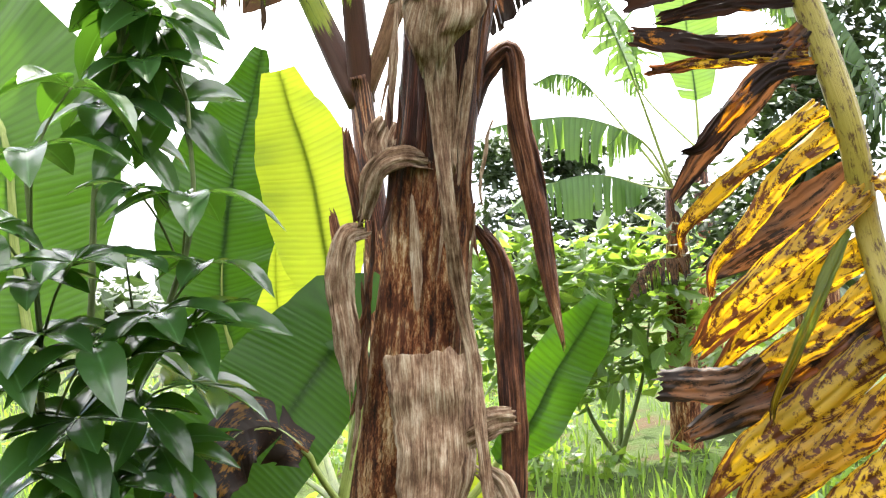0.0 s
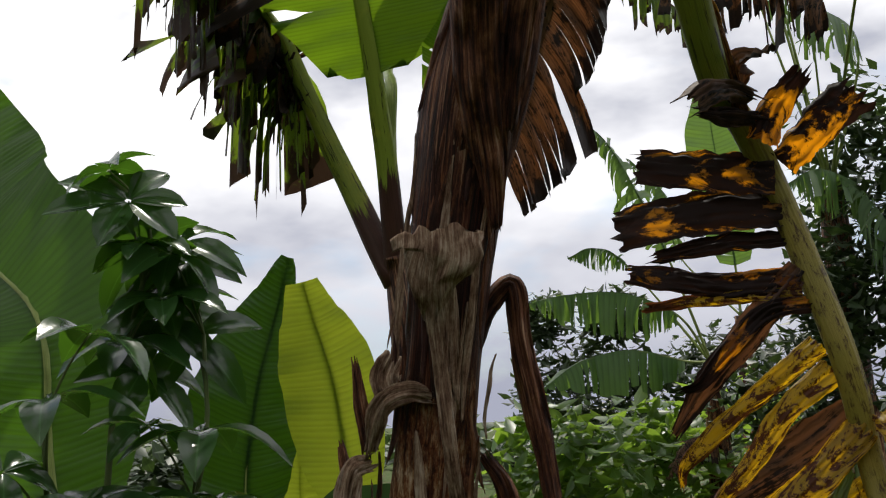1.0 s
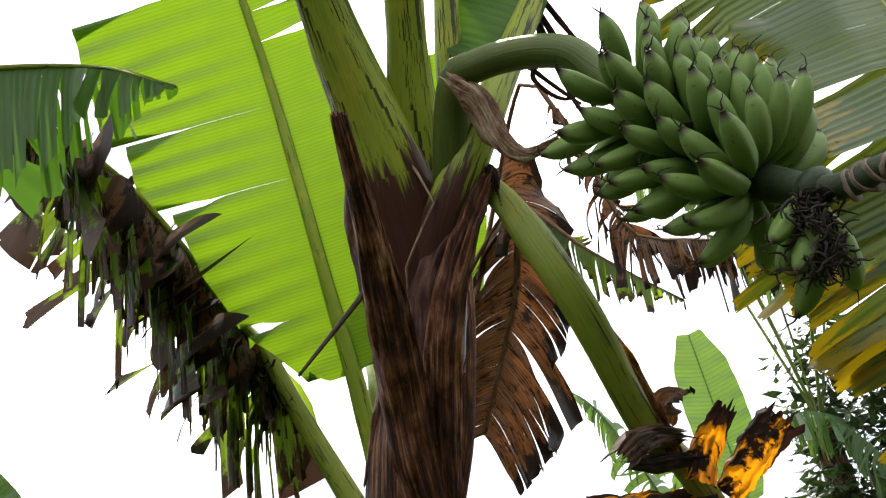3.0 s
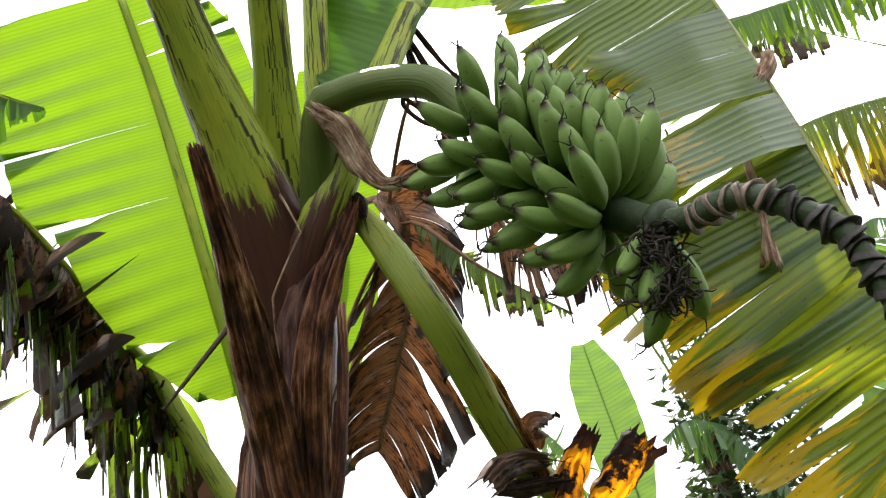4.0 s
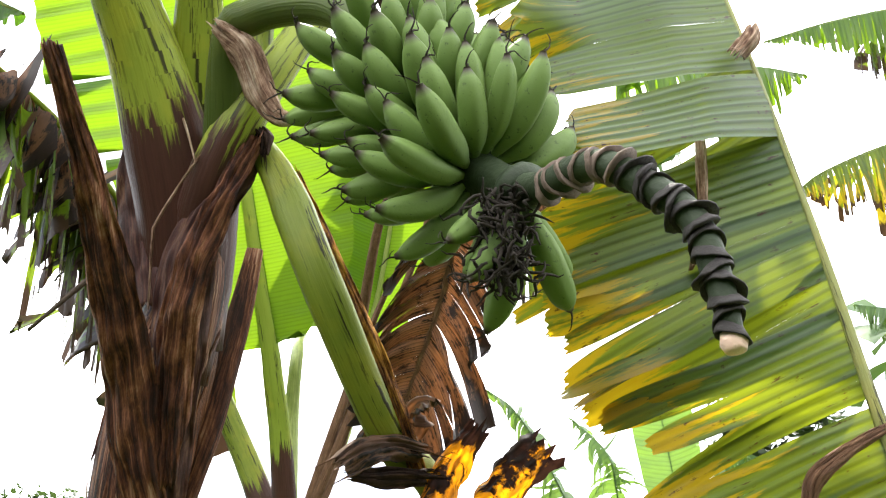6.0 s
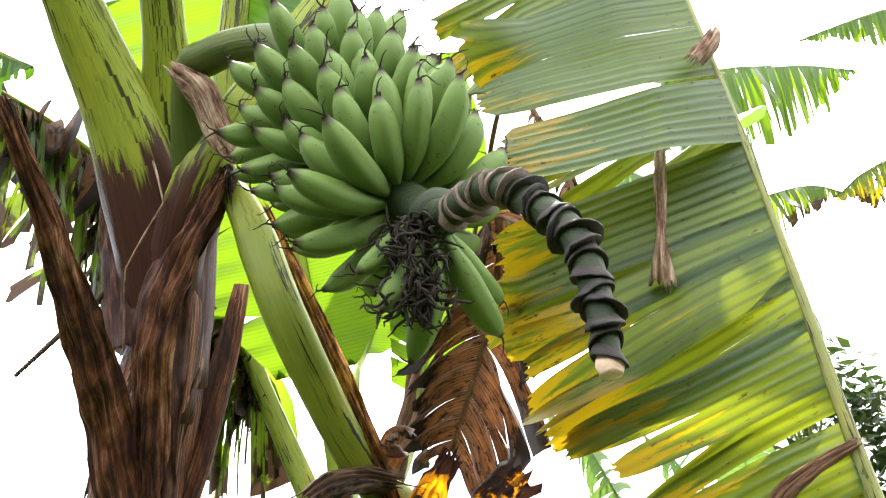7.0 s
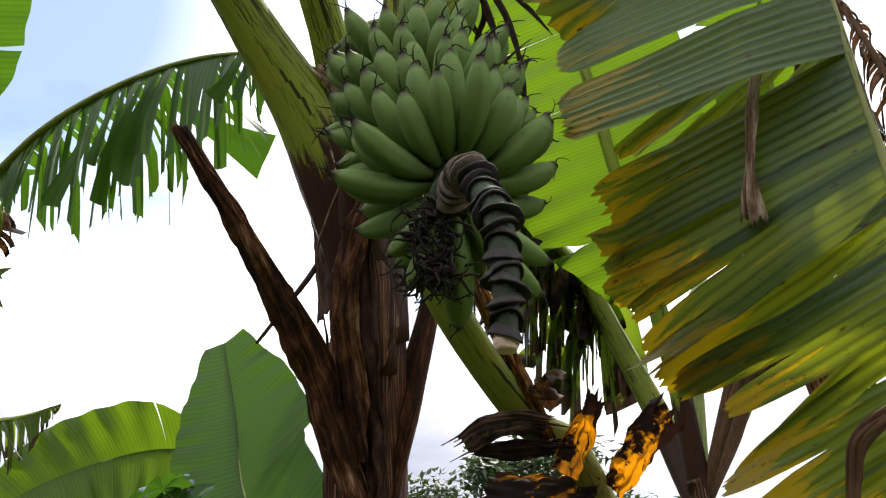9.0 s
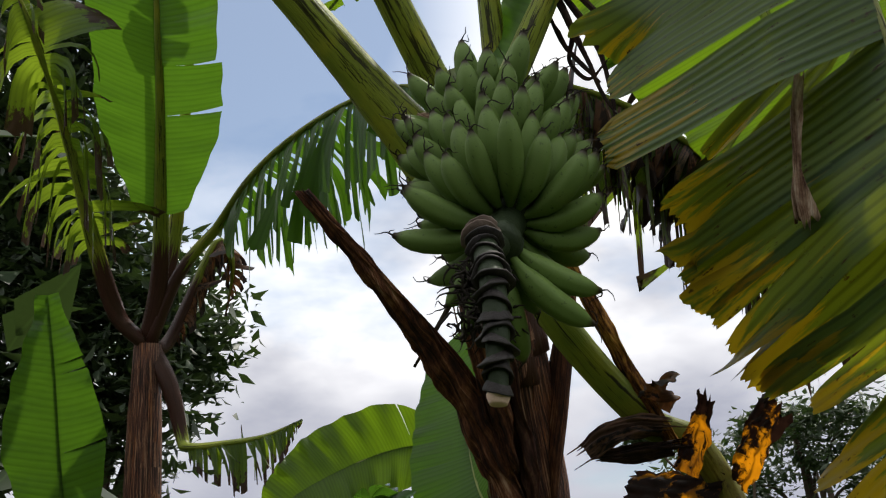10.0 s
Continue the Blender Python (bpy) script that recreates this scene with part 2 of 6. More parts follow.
def pseudostem_mat():
    """Stem of wrapped sheaths: smooth dark plum where it is young, torn tan and red-brown fibre lower down where old sheaths rot."""
    m = Mat("pseudostem")
    uv = m.coords("UV")
    co = m.coords()
    fib = m.noise(m.scaled(uv, (110, 3.0, 1)), 1.0, 9, 0.74)
    fine = m.noise(m.scaled(uv, (330, 7, 1)), 1.0, 4, 0.6)
    torn = m.noise(m.scaled(uv, (20, 7.0, 1)), 1.3, 9, 0.8)
    plum = m.ramp(fib, [(0.40, (0.008, 0.005, 0.005)), (0.48, (0.05, 0.020, 0.015)), (0.54, (0.17, 0.07, 0.04)), (0.62, (0.42, 0.26, 0.16))])
    red = m.ramp(fib, [(0.36, (0.012, 0.006, 0.004)), (0.46, (0.14, 0.042, 0.016)), (0.55, (0.32, 0.13, 0.05)), (0.65, (0.55, 0.36, 0.2))])
    flake = m.noise(m.scaled(uv, (26, 6.0, 1)), 1.2, 10, 0.82)
    old = m.ramp(flake, [(0.40, (0.010, 0.005, 0.004)), (0.455, (0.075, 0.022, 0.010)), (0.50, (0.22, 0.07, 0.026)), (0.545, (0.40, 0.22, 0.10)), (0.60, (0.62, 0.44, 0.27)), (0.70, (0.78, 0.63, 0.46))])
    old = m.mix(m.ramp(fib, [(0.36, (0.85,) * 3), (0.52, (0, 0, 0))]), old, (0.018, 0.008, 0.006))
    old = m.mix(m.ramp(m.noise(m.scaled(uv, (13, 3.0, 1)), 1.6, 7, 0.7), [(0.54, (0, 0, 0)), (0.60, (0.9,) * 3)]), old, m.mix(fib, (0.012, 0.006, 0.005), (0.16, 0.045, 0.02)))
    sep = m.n("SeparateXYZ")
    m.l(co, sep.inputs[0])
    hi = m.n("Math")
    hi.operation = "MULTIPLY_ADD"
    m.l(torn, hi.inputs[0])
    hi.inputs[1].default_value = 1.0
    m.l(sep.outputs[2], hi.inputs[2])
    plum = m.mix(m.ramp(m.noise(m.scaled(uv, (22, 2.2, 1)), 1.3, 8, 0.72), [(0.53, (0, 0, 0)), (0.60, (0.85,) * 3)]), plum, red)
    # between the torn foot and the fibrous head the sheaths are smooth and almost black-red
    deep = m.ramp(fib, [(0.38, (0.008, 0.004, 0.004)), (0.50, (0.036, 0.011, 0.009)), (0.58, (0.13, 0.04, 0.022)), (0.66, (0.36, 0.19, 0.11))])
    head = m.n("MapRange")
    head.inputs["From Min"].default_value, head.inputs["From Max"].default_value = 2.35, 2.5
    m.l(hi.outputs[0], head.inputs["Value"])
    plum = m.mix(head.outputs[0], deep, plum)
    age = m.n("MapRange")
    age.inputs["From Min"].default_value, age.inputs["From Max"].default_value = 1.80, 2.0
    m.l(hi.outputs[0], age.inputs["Value"])
    c = m.mix(age.outputs[0], old, plum)
    c = m.mix(m.ramp(fine, [(0.50, (0.0,) * 3), (0.68, (0.45,) * 3)]), c, (0.010, 0.006, 0.005))
    h = m.mix(0.35, m.mix(0.5, fib, fine), torn)
    rough = m.ramp(age.outputs[0], [(0.0, (0.85,) * 3), (1.0, (0.5,) * 3)])
    return m.surface(c, rough, m.bump(h, 0.8, 0.014), None, 0, 0.22)


M = {}
M["leaf"] = leaf_mat("leaf_green", (0.036, 0.075, 0.010), (0.06, 0.11, 0.016), (0.19, 0.33, 0.010), 0.5, pitch=15)
M["leaf_bright"] = leaf_mat("leaf_young", (0.09, 0.16, 0.02), (0.14, 0.22, 0.03), (0.80, 0.90, 0.05), 0.6, veins=0.2)
M["leaf_deep"] = leaf_mat("leaf_deep", (0.014, 0.05, 0.008), (0.024, 0.07, 0.010), (0.10, 0.25, 0.008), 0.36, veins=0.35)
M["leaf_right"] = leaf_mat("leaf_waxy_yellowing", (0.032, 0.072, 0.024), (0.060, 0.112, 0.040), (0.30, 0.35, 0.012), 0.38, yellow=-0.22, edge=0.0, spots=0.15, ycol=(0.15, 0.115, 0.010), yglow=(0.80, 0.50, 0.010), rough=0.36, veins=0.7, pitch=16, ybase=1.1, brown=(0.09, 0.045, 0.014), streak=(60, 2.0), speck=40.0)
M["leaf_shred"] = leaf_mat("leaf_shredded", (0.025, 0.05, 0.010), (0.05, 0.085, 0.016), (0.26, 0.38, 0.02), 0.5, edge=0.30, brown=(0.045, 0.024, 0.014))
M["leaf_fringe"] = leaf_mat("leaf_fringe", (0.03, 0.06, 0.012), (0.06, 0.10, 0.02), (0.34, 0.42, 0.02), 0.5, yellow=0.25, edge=0.22, ycol=(0.2, 0.15, 0.012), yglow=(0.7, 0.5, 0.02), ybase=1.0, brown=(0.06, 0.03, 0.012))
# leaf green with its glow dimmed, standing in for blocked sun
M["leaf_mid"] = leaf_mat("leaf_mid", (0.022, 0.062, 0.010), (0.04, 0.09, 0.014), (0.13, 0.30, 0.015), 0.4, pitch=12)
M["leaf_dead"] = leaf_mat("leaf_dead", (0.05, 0.024, 0.014), (0.17, 0.09, 0.05), (0.24, 0.09, 0.03), 0.28, edge=0.36, spots=0.36, brown=(0.016, 0.009, 0.007), rough=0.65, veins=0.6)
M["leaf_gold"] = leaf_mat("leaf_gold", (0.24, 0.15, 0.010), (0.40, 0.29, 0.03), (1.0, 0.56, 0.008), 0.5, edge=0.38, spots=0.42, brown=(0.13, 0.038, 0.010), rough=0.5, veins=0.3, pitch=14, streak=(12, 9.0), speck=40.0)
M["leaf_burnt"] = leaf_mat("leaf_burnt", (0.16, 0.07, 0.010), (0.27, 0.14, 0.02), (1.0, 0.36, 0.006), 0.6, edge=0.44, spots=0.47, brown=(0.022, 0.009, 0.006), rough=0.55, veins=0.2, pitch=14, streak=(7, 3.0), speck=8.0)
M["leaf_char"] = leaf_mat("leaf_charred", (0.06, 0.028, 0.012), (0.15, 0.075, 0.03), (0.98, 0.36, 0.006), 0.5, edge=0.42, spots=0.57, brown=(0.028, 0.012, 0.008), rough=0.6, veins=0.2, pitch=14, streak=(8, 2.5), speck=8.0)
M["leaf_far"] = leaf_mat("leaf_far", (0.035, 0.08, 0.025), (0.07, 0.13, 0.05), (0.25, 0.42, 0.06), 0.4, pitch=9)
M["petiole_dry"] = bark_mat("petiole_dry", [(0.3, (0.04, 0.02, 0.012)), (0.5, (0.12, 0.06, 0.03)), (0.7, (0.24, 0.14, 0.08))], scale=0.8)
M["old_stalk"] = stalk_mat("old_stalk", (0.10, 0.145, 0.014), (0.20, 0.245, 0.028), 1.0, 0.0, 0.72)
M["fruit_stalk"] = stalk_mat("fruit_stalk", (0.04, 0.066, 0.012), (0.085, 0.115, 0.024), 0.4)
M["leaf_foot"] = stalk_mat("leaf_base", (0.15, 0.20, 0.02), (0.27, 0.32, 0.035), 1.8, 0.50)
M["far_foot"] = stalk_mat("far_leaf_base", (0.11, 0.155, 0.014), (0.22, 0.26, 0.03), 1.2, 0.48)
M["rib_foot"] = stalk_mat("rib_leaf_base", (0.15, 0.21, 0.02), (0.26, 0.33, 0.045), 0.8, 0.62)
M["rib_worn"] = stalk_mat("worn_midrib", (0.16, 0.18, 0.05), (0.28, 0.29, 0.10), 1.4)
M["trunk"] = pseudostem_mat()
M["plum"] = bark_mat("sheath_plum", [(0.34, (0.010, 0.006, 0.006)), (0.46, (0.032, 0.013, 0.012)), (0.56, (0.07, 0.028, 0.021)), (0.66, (0.17, 0.09, 0.05))], scale=1.2, relief=0.35, rough=0.6, sheen=0.2)
M["margin"] = bark_mat("stalk_margin", [(0.44, (0.012, 0.007, 0.005)), (0.51, (0.14, 0.05, 0.012)), (0.57, (0.45, 0.2, 0.03)), (0.66, (0.65, 0.4, 0.08))], scale=1.2)
M["midrib"] = bark_mat("midrib_pale", [(0.36, (0.10, 0.11, 0.03)), (0.42, (0.19, 0.25, 0.05)), (0.55, (0.28, 0.34, 0.09)), (0.66, (0.38, 0.42, 0.15))], scale=0.5, relief=0.2, rough=0.42, sheen=0.4)
M["sheath"] = bark_mat("sheath_dry", [(0.38, (0.03, 0.014, 0.009)), (0.46, (0.12, 0.06, 0.034)), (0.53, (0.28, 0.18, 0.115)), (0.60, (0.48, 0.37, 0.27)), (0.68, (0.68, 0.58, 0.47))], relief=0.7)
M["sheath_red"] = bark_mat("sheath_red", [(0.40, (0.008, 0.005, 0.005)), (0.475, (0.035, 0.014, 0.010)), (0.53, (0.11, 0.040, 0.020)), (0.58, (0.24, 0.10, 0.048)), (0.65, (0.44, 0.28, 0.17))], scale=0.8, sheen=0.2, rough=0.65, long=2.2, blotch=(14, 14, 4))


def banana_mat():
    m = Mat("banana_green")
    geo = m.coords()
    blot = m.noise(geo, 18, 4)
    info = m.n("ObjectInfo")
    c = m.mix(blot, (0.082, 0.145, 0.030), (0.145, 0.222, 0.052))
    c = m.mix(info.outputs["Random"], c, (0.12, 0.195, 0.042))
    sp = m.ramp(m.noise(geo, 110, 4, 0.75), [(0.61, (0, 0, 0)), (0.68, (0.75,) * 3)])
    c = m.mix(sp, c, (0.03, 0.05, 0.015))
    uv = m.n("SeparateXYZ")
    m.l(m.coords("UV"), uv.inputs[0])
    tip = m.ramp(uv.outputs[1], [(0.90, (0, 0, 0)), (0.965, (1, 1, 1))])
    c = m.mix(tip, c, (0.04, 0.03, 0.018))
    return m.surface(c, 0.58, m.bump(m.noise(geo, 60, 4), 0.25, 0.004), None, 0, 0.28)


def plain_mat(name, a, b, scale=30, rough=0.8, relief=0.3, spec=0.3):
    m = Mat(name)
    g = m.coords()
    v = m.noise(g, scale, 5)
    return m.surface(m.mix(v, a, b), rough, m.bump(m.noise(g, scale * 3, 4), relief, 0.006), None, 0, spec)


M["banana"] = banana_mat()
M["rachis"] = plain_mat("rachis_green", (0.010, 0.018, 0.008), (0.032, 0.052, 0.018), 40, 0.6)
M["scar"] = plain_mat("bract_scar", (0.03, 0.022, 0.016), (0.26, 0.19, 0.15), 60, 0.7)
M["scar_dark"] = plain_mat("bract_scar_dark", (0.012, 0.011, 0.011), (0.045, 0.038, 0.035), 60, 0.7)
M["black"] = plain_mat("withered", (0.008, 0.007, 0.006), (0.04, 0.03, 0.022), 80, 0.85)
M["char_roll"] = bark_mat("dead_roll", [(0.36, (0.004, 0.003, 0.003)), (0.48, (0.016, 0.009, 0.007)), (0.6, (0.05, 0.026, 0.016)), (0.7, (0.16, 0.10, 0.06))], scale=0.8, sheen=0.15)
M["pink"] = plain_mat("cut_end", (0.75, 0.5, 0.38), (0.85, 0.66, 0.52), 60, 0.6)
M["twig"] = plain_mat("twig", (0.03, 0.022, 0.016), (0.10, 0.07, 0.05), 50, 0.85)
M["stem_green"] = plain_mat("stem_green", (0.07, 0.11, 0.03), (0.14, 0.17, 0.06), 30, 0.6)


def bush_leaf_mat(name, a, b, glow, rough=0.3, amount=0.35):
    m = Mat(name)
    info = m.n("ObjectInfo")
    geo = m.n("NewGeometry")
    rnd = m.mix(0.5, info.outputs["Random"], geo.outputs["Random Per Island"])
    c = m.mix(rnd, a, b)
    c = m.mix(m.noise(m.coords(), 30, 3), c, tuple(x * 0.7 for x in a))
    uv = m.n("SeparateXYZ")
    m.l(m.coords("UV"), uv.inputs[0])
    rib = m.ramp(uv.outputs[0], [(0.455, (0, 0, 0)), (0.5, (0.7,) * 3), (0.545, (0, 0, 0))])
    c = m.mix(rib, c, tuple(x * 1.9 for x in b))
    return m.surface(c, rough, m.bump(m.noise(m.coords(), 45, 3), 0.25, 0.004), glow, amount, 0.6)


M["cassava"] = bush_leaf_mat("palmate_leaf", (0.016, 0.048, 0.014), (0.036, 0.085, 0.026), (0.13, 0.32, 0.02), 0.2, 0.25)
M["bush"] = bush_leaf_mat("bush_leaf", (0.035, 0.085, 0.018), (0.09, 0.16, 0.035), (0.32, 0.50, 0.05), 0.4, 0.45)
M["tree_leaf"] = bush_leaf_mat("tree_leaf", (0.018, 0.038, 0.013), (0.04, 0.066, 0.021), (0.07, 0.12, 0.025), 0.5, 0.22)


def ground_mat():
    m = Mat("ground_soil_grass")
    g = m.coords()
    a = m.mix(m.noise(g, 0.6, 5), (0.035, 0.06, 0.014), (0.08, 0.11, 0.03))
    a = m.mix(m.ramp(m.noise(g, 2.5, 6), [(0.52, (0, 0, 0)), (0.64, (1, 1, 1))]), a, (0.09, 0.055, 0.033))
    a = m.mix(m.ramp(m.noise(g, 40, 4), [(0.4, (0, 0, 0)), (0.7, (0.6,) * 3)]), a, (0.03, 0.05, 0.015))
    return m.surface(a, 0.95, m.bump(m.noise(g, 25, 6), 0.9, 0.05), None, 0, 0.15)


M["ground"] = ground_mat()

# ---- building helpers ----
UP = Vector((0, 0, 1))


def part(name, bm, material, parent=None, label="", smooth=True):
    """Links a bmesh as one mesh object under a thing."""
    me = bpy.data.meshes.new(name)
    bm.to_mesh(me)
    bm.free()
    for mt in (material if isinstance(material, (list, tuple)) else [material]):
        me.materials.append(mt)
    if smooth:
        me.polygons.foreach_set("use_smooth", [True] * len(me.polygons))
    ob = new(name, me)
    if parent is not None:
        ob.parent = parent
        ob.matrix_parent_inverse = parent.matrix_world.inverted()
    if label:
        ob["label"] = label
    return ob


def thing(name, at, label, category, group="", kind=""):
    ob = new(name)
    ob.location = at
    ob.matrix_world = Matrix.Translation(at)
    ob.empty_display_size = 0.1
    group = group or {"banana plant": "banana plants", "tree": "trees in the distance", "bush": "bushes"}.get(category, "")
    return tagged(ob, label, category, group, kind)


def curve(pts, n):
    """n points along a smooth curve through pts."""
    p = [Vector(q) for q in pts]
    p = [2 * p[0] - p[1]] + p + [2 * p[-1] - p[-2]]
    dist = [0.0]
    for a, b in zip(p[1:-2], p[2:-1]):
        dist.append(dist[-1] + max((b - a).length, 1e-6))
    out = []
    for k in range(n):
        d = dist[-1] * k / (n - 1)
        s = 0
        while s < len(dist) - 2 and dist[s + 1] < d:
            s += 1
        t = (d - dist[s]) / (dist[s + 1] - dist[s])
        a, b, c, e = p[s], p[s + 1], p[s + 2], p[s + 3]
        out.append(0.5 * (2 * b + (c - a) * t + (2 * a - 5 * b + 4 * c - e) * t * t + (3 * b - a - 3 * c + e) * t ** 3))
    return out


def lerp(table, t):
    """A value from evenly spaced ones."""
    if not isinstance(table, (list, tuple)):
        return table
    f = min(max(t, 0), 1) * (len(table) - 1)
    k = min(int(f), len(table) - 2)
    return table[k] + (table[k + 1] - table[k]) * (f - k)


def swell(table, t):
    """A value from evenly spaced ones, on a rounded line through them."""
    f = min(max(t, 0), 1) * (len(table) - 1)
    k = min(int(f), len(table) - 2)
    w = f - k
    a, b = table[k], table[k + 1]
    p, q = table[max(k - 1, 0)], table[min(k + 2, len(table) - 1)]
    return max(0.02, 0.5 * (2 * b * w + 2 * a * (1 - w) + w * (1 - w) * ((b - p) * (1 - w) - (q - a) * w - (b - a) * (1 - 2 * w))))


def frames_along(c, hint):
    """Tangent, side and normal at each point; the normal stays near the hint."""
    out = []
    for k in range(len(c)):
        t = (c[min(k + 1, len(c) - 1)] - c[max(k - 1, 0)]).normalized()
        s = t.cross(hint).normalized()
        out.append((t, s, s.cross(t).normalized()))
    return out


def tube(bm, pts, radii, seg=12, rings=24, flat=1.0, hint=Vector((0.13, -1, 0.2)), rough=0.0, seed=0, cap=True, groove=0.0):
    """A round or flattened stalk through pts. uv: x round it, y along it, in metres."""
    c = curve(pts, rings)
    fr = frames_along(c, hint)
    uvl = bm.loops.layers.uv.verify()
    rows, length = [], 0.0
    for k, q in enumerate(c):
        t, s, n = fr[k]
        r = lerp(radii, k / (rings - 1))
        if k:
            length += (q - c[k - 1]).length
        row = []
        for j in range(seg):
            a = 2 * math.pi * j / seg
            rr = r
            if rough:
                rr *= 1 + rough * (noise.noise(Vector((math.cos(a) * 1.7, math.sin(a) * 1.7, length * 3.0 + seed))) + 0.5 * noise.noise(Vector((math.cos(a) * 5, math.sin(a) * 5, length * 5 + seed))))
            if groove:
                rr *= 1 - groove * max(0, math.cos(a - math.pi / 2)) ** 3
            row.append(bm.verts.new(q + s * (rr * math.cos(a)) + n * (rr * flat * math.sin(a))))
        rows.append((row, length, r))
    for (ra, la, r0), (rb, lb, r1) in zip(rows, rows[1:]):
        for j in range(seg):
            f = bm.faces.new((ra[j], ra[(j + 1) % seg], rb[(j + 1) % seg], rb[j]))
            w = 2 * math.pi * r0 / seg
            for lo, (u, v) in zip(f.loops, ((j * w, la), ((j + 1) * w, la), ((j + 1) * w, lb), (j * w, lb))):
                lo[uvl].uv = (u, v)
    if cap:
        bm.faces.new(rows[0][0][::-1])
        bm.faces.new(rows[-1][0])
    return bm


def blade(bm, c, fr, sides=((1, 0.3), (-1, 0.3)), width=(0.3, 0.9, 1.0, 0.9, 0.55, 0.05), span=(0.0, 1.0), strips=14, torn=0.3, fold=20.0,
          droop=0.1, slant=0.25, across=8, ragged=0.0, seed=1, twist=0.0, ripple=0.012, lift=0.006, gap=0.02, root=0.0, pleat=0.0, uneven=(0.55, 1.5)):
    """Leaf blade on both sides of a midrib. It is split along its side veins into strips; torn is how many strips part from the next,
    fold the angle in degrees at which each half leaves the midrib, droop how far strips bend down towards their ends."""
    rnd = random.Random(seed)
    uvl = bm.loops.layers.uv.verify()
    n = len(c) - 1
    total = sum((b - a).length for a, b in zip(c, c[1:]))

    def at(u):
        f = min(max(u, 0), 1) * n
        k = min(int(f), n - 1)
        w = f - k
        return c[k].lerp(c[k + 1], w), fr[k][0].lerp(fr[k + 1][0], w).normalized(), fr[k][1].lerp(fr[k + 1][1], w).normalized(), fr[k][2].lerp(fr[k + 1][2], w).normalized()

    for sgn, half in sides:
        cuts = [0.0]
        for k in range(strips):
            cuts.append(cuts[-1] + rnd.uniform(*uneven))
        cuts = [span[0] + (span[1] - span[0]) * x / cuts[-1] for x in cuts]
        joined = False
        bend0 = fold0 = len0 = 0.0
        for k in range(strips):
            parted = rnd.random() < torn
            if not joined:
                bend0, fold0, len0, sl0 = rnd.gauss(droop, droop * 0.5), fold + rnd.gauss(0, 8) * (1 if torn else 0), 1 - ragged * rnd.random(), slant + rnd.gauss(0, 0.10) * (1 if torn > 0.2 else 0)
                tw0 = rnd.gauss(0, twist)
            cut_a, cut_b = not joined, parted or k == strips - 1
            joined = not parted
            sub = 4 if strips < 20 else 3
            grid = []
            for i in range(sub + 1):
                w = i / sub
                u = cuts[k] + (cuts[k + 1] - cuts[k]) * w
                q, t, s, nn = at(u)
                wid = half * swell(width, u)
                row = []
                pos = q + nn * lift
                prev = 0.0
                for j in range(across + 1):
                    v = j / across
                    own = max(0.0, (v - root) / (1 - root))
                    ang = radians(fold + (fold0 - fold) * (own if root else 1)) * (1 - 0.4 * v)
                    sl = slant + (sl0 - slant) * (own if root else 1)
                    d = (s * sgn) * math.cos(ang) + nn * math.sin(ang) + t * (sl * (0.6 + 0.8 * v))
                    d = (d + nn * (tw0 * (w - 0.5) * v * 2 * (own if root else 1))).normalized()
                    b = (droop + (bend0 - droop) * (own if root else 1)) * v * 1.6
                    d = (d * max(1 - b, 0.12) + Vector((0, 0, -1)) * b).normalized()
                    if j:
                        pos = pos + d * (wid * len0 / across)
                    squeeze = 0.0
                    if cut_a and i == 0:
                        squeeze = gap * own ** 1.5
                    if cut_b and i == sub:
                        squeeze = -gap * own ** 1.5
                    tipcut = 0.0
                    if ragged and j == across:
                        tipcut = wid * ragged * 0.5 * abs(noise.noise(Vector((u * 37, sgn * 3, seed * 1.7))))
                    wave = ripple * v * noise.noise(Vector((u * total * 9, v * 1.5 + sgn * 7, seed))) + ripple * 0.6 * v * math.sin(u * total * 40 + sgn + 2 * v) + pleat * min(1, v * 4) * (abs(2 * w - 1) - 0.5) * (0.4 + 1.2 * abs(noise.noise(Vector((k * 1.37, sgn, seed)))))
                    row.append((pos + nn * wave + t * (squeeze * total * 0.25) - d * tipcut, u * total, v))
                grid.append([(bm.verts.new(p), a, b) for p, a, b in row])
            for ra, rb in zip(grid, grid[1:]):
                for j in range(across):
                    four = (ra[j], ra[j + 1], rb[j + 1], rb[j])
                    f = bm.faces.new([v[0] for v in four])
                    for lo, v in zip(f.loops, four):
                        lo[uvl].uv = (v[1], v[2])
    return bm


def banana_leaf(plant, name, stalk, rib, hint, half, mat, r0=0.035, r1=0.008, stalk_mat=None, label="", **kw):
    """Petiole through the stalk points, running on as midrib through the rib points, with its blade as a part under it."""
    pts = list(stalk) + list(rib)
    n_all = 36
    rim = part(name, tube(bmesh.new(), pts, [r0, r0 * 0.8, r0 * 0.55, (r0 + r1) * 0.35, r1], seg=9, rings=n_all, hint=Vector(hint), flat=0.75, groove=0.35),
               stalk_mat or M["midrib"], plant, label)
    # the blade follows the rib part of the same curve
    allc = curve(pts, 200)
    start = Vector(rib[0])
    k0 = min(range(200), key=lambda k: (allc[k] - start).length)
    c = allc[k0:]
    c = [c[round(i * (len(c) - 1) / 60)] for i in range(61)]
    bm = bmesh.new()
    blade(bm, c, frames_along(c, Vector(hint)), sides=half, **kw)
    part("blade", bm, mat, rim)
    return rim


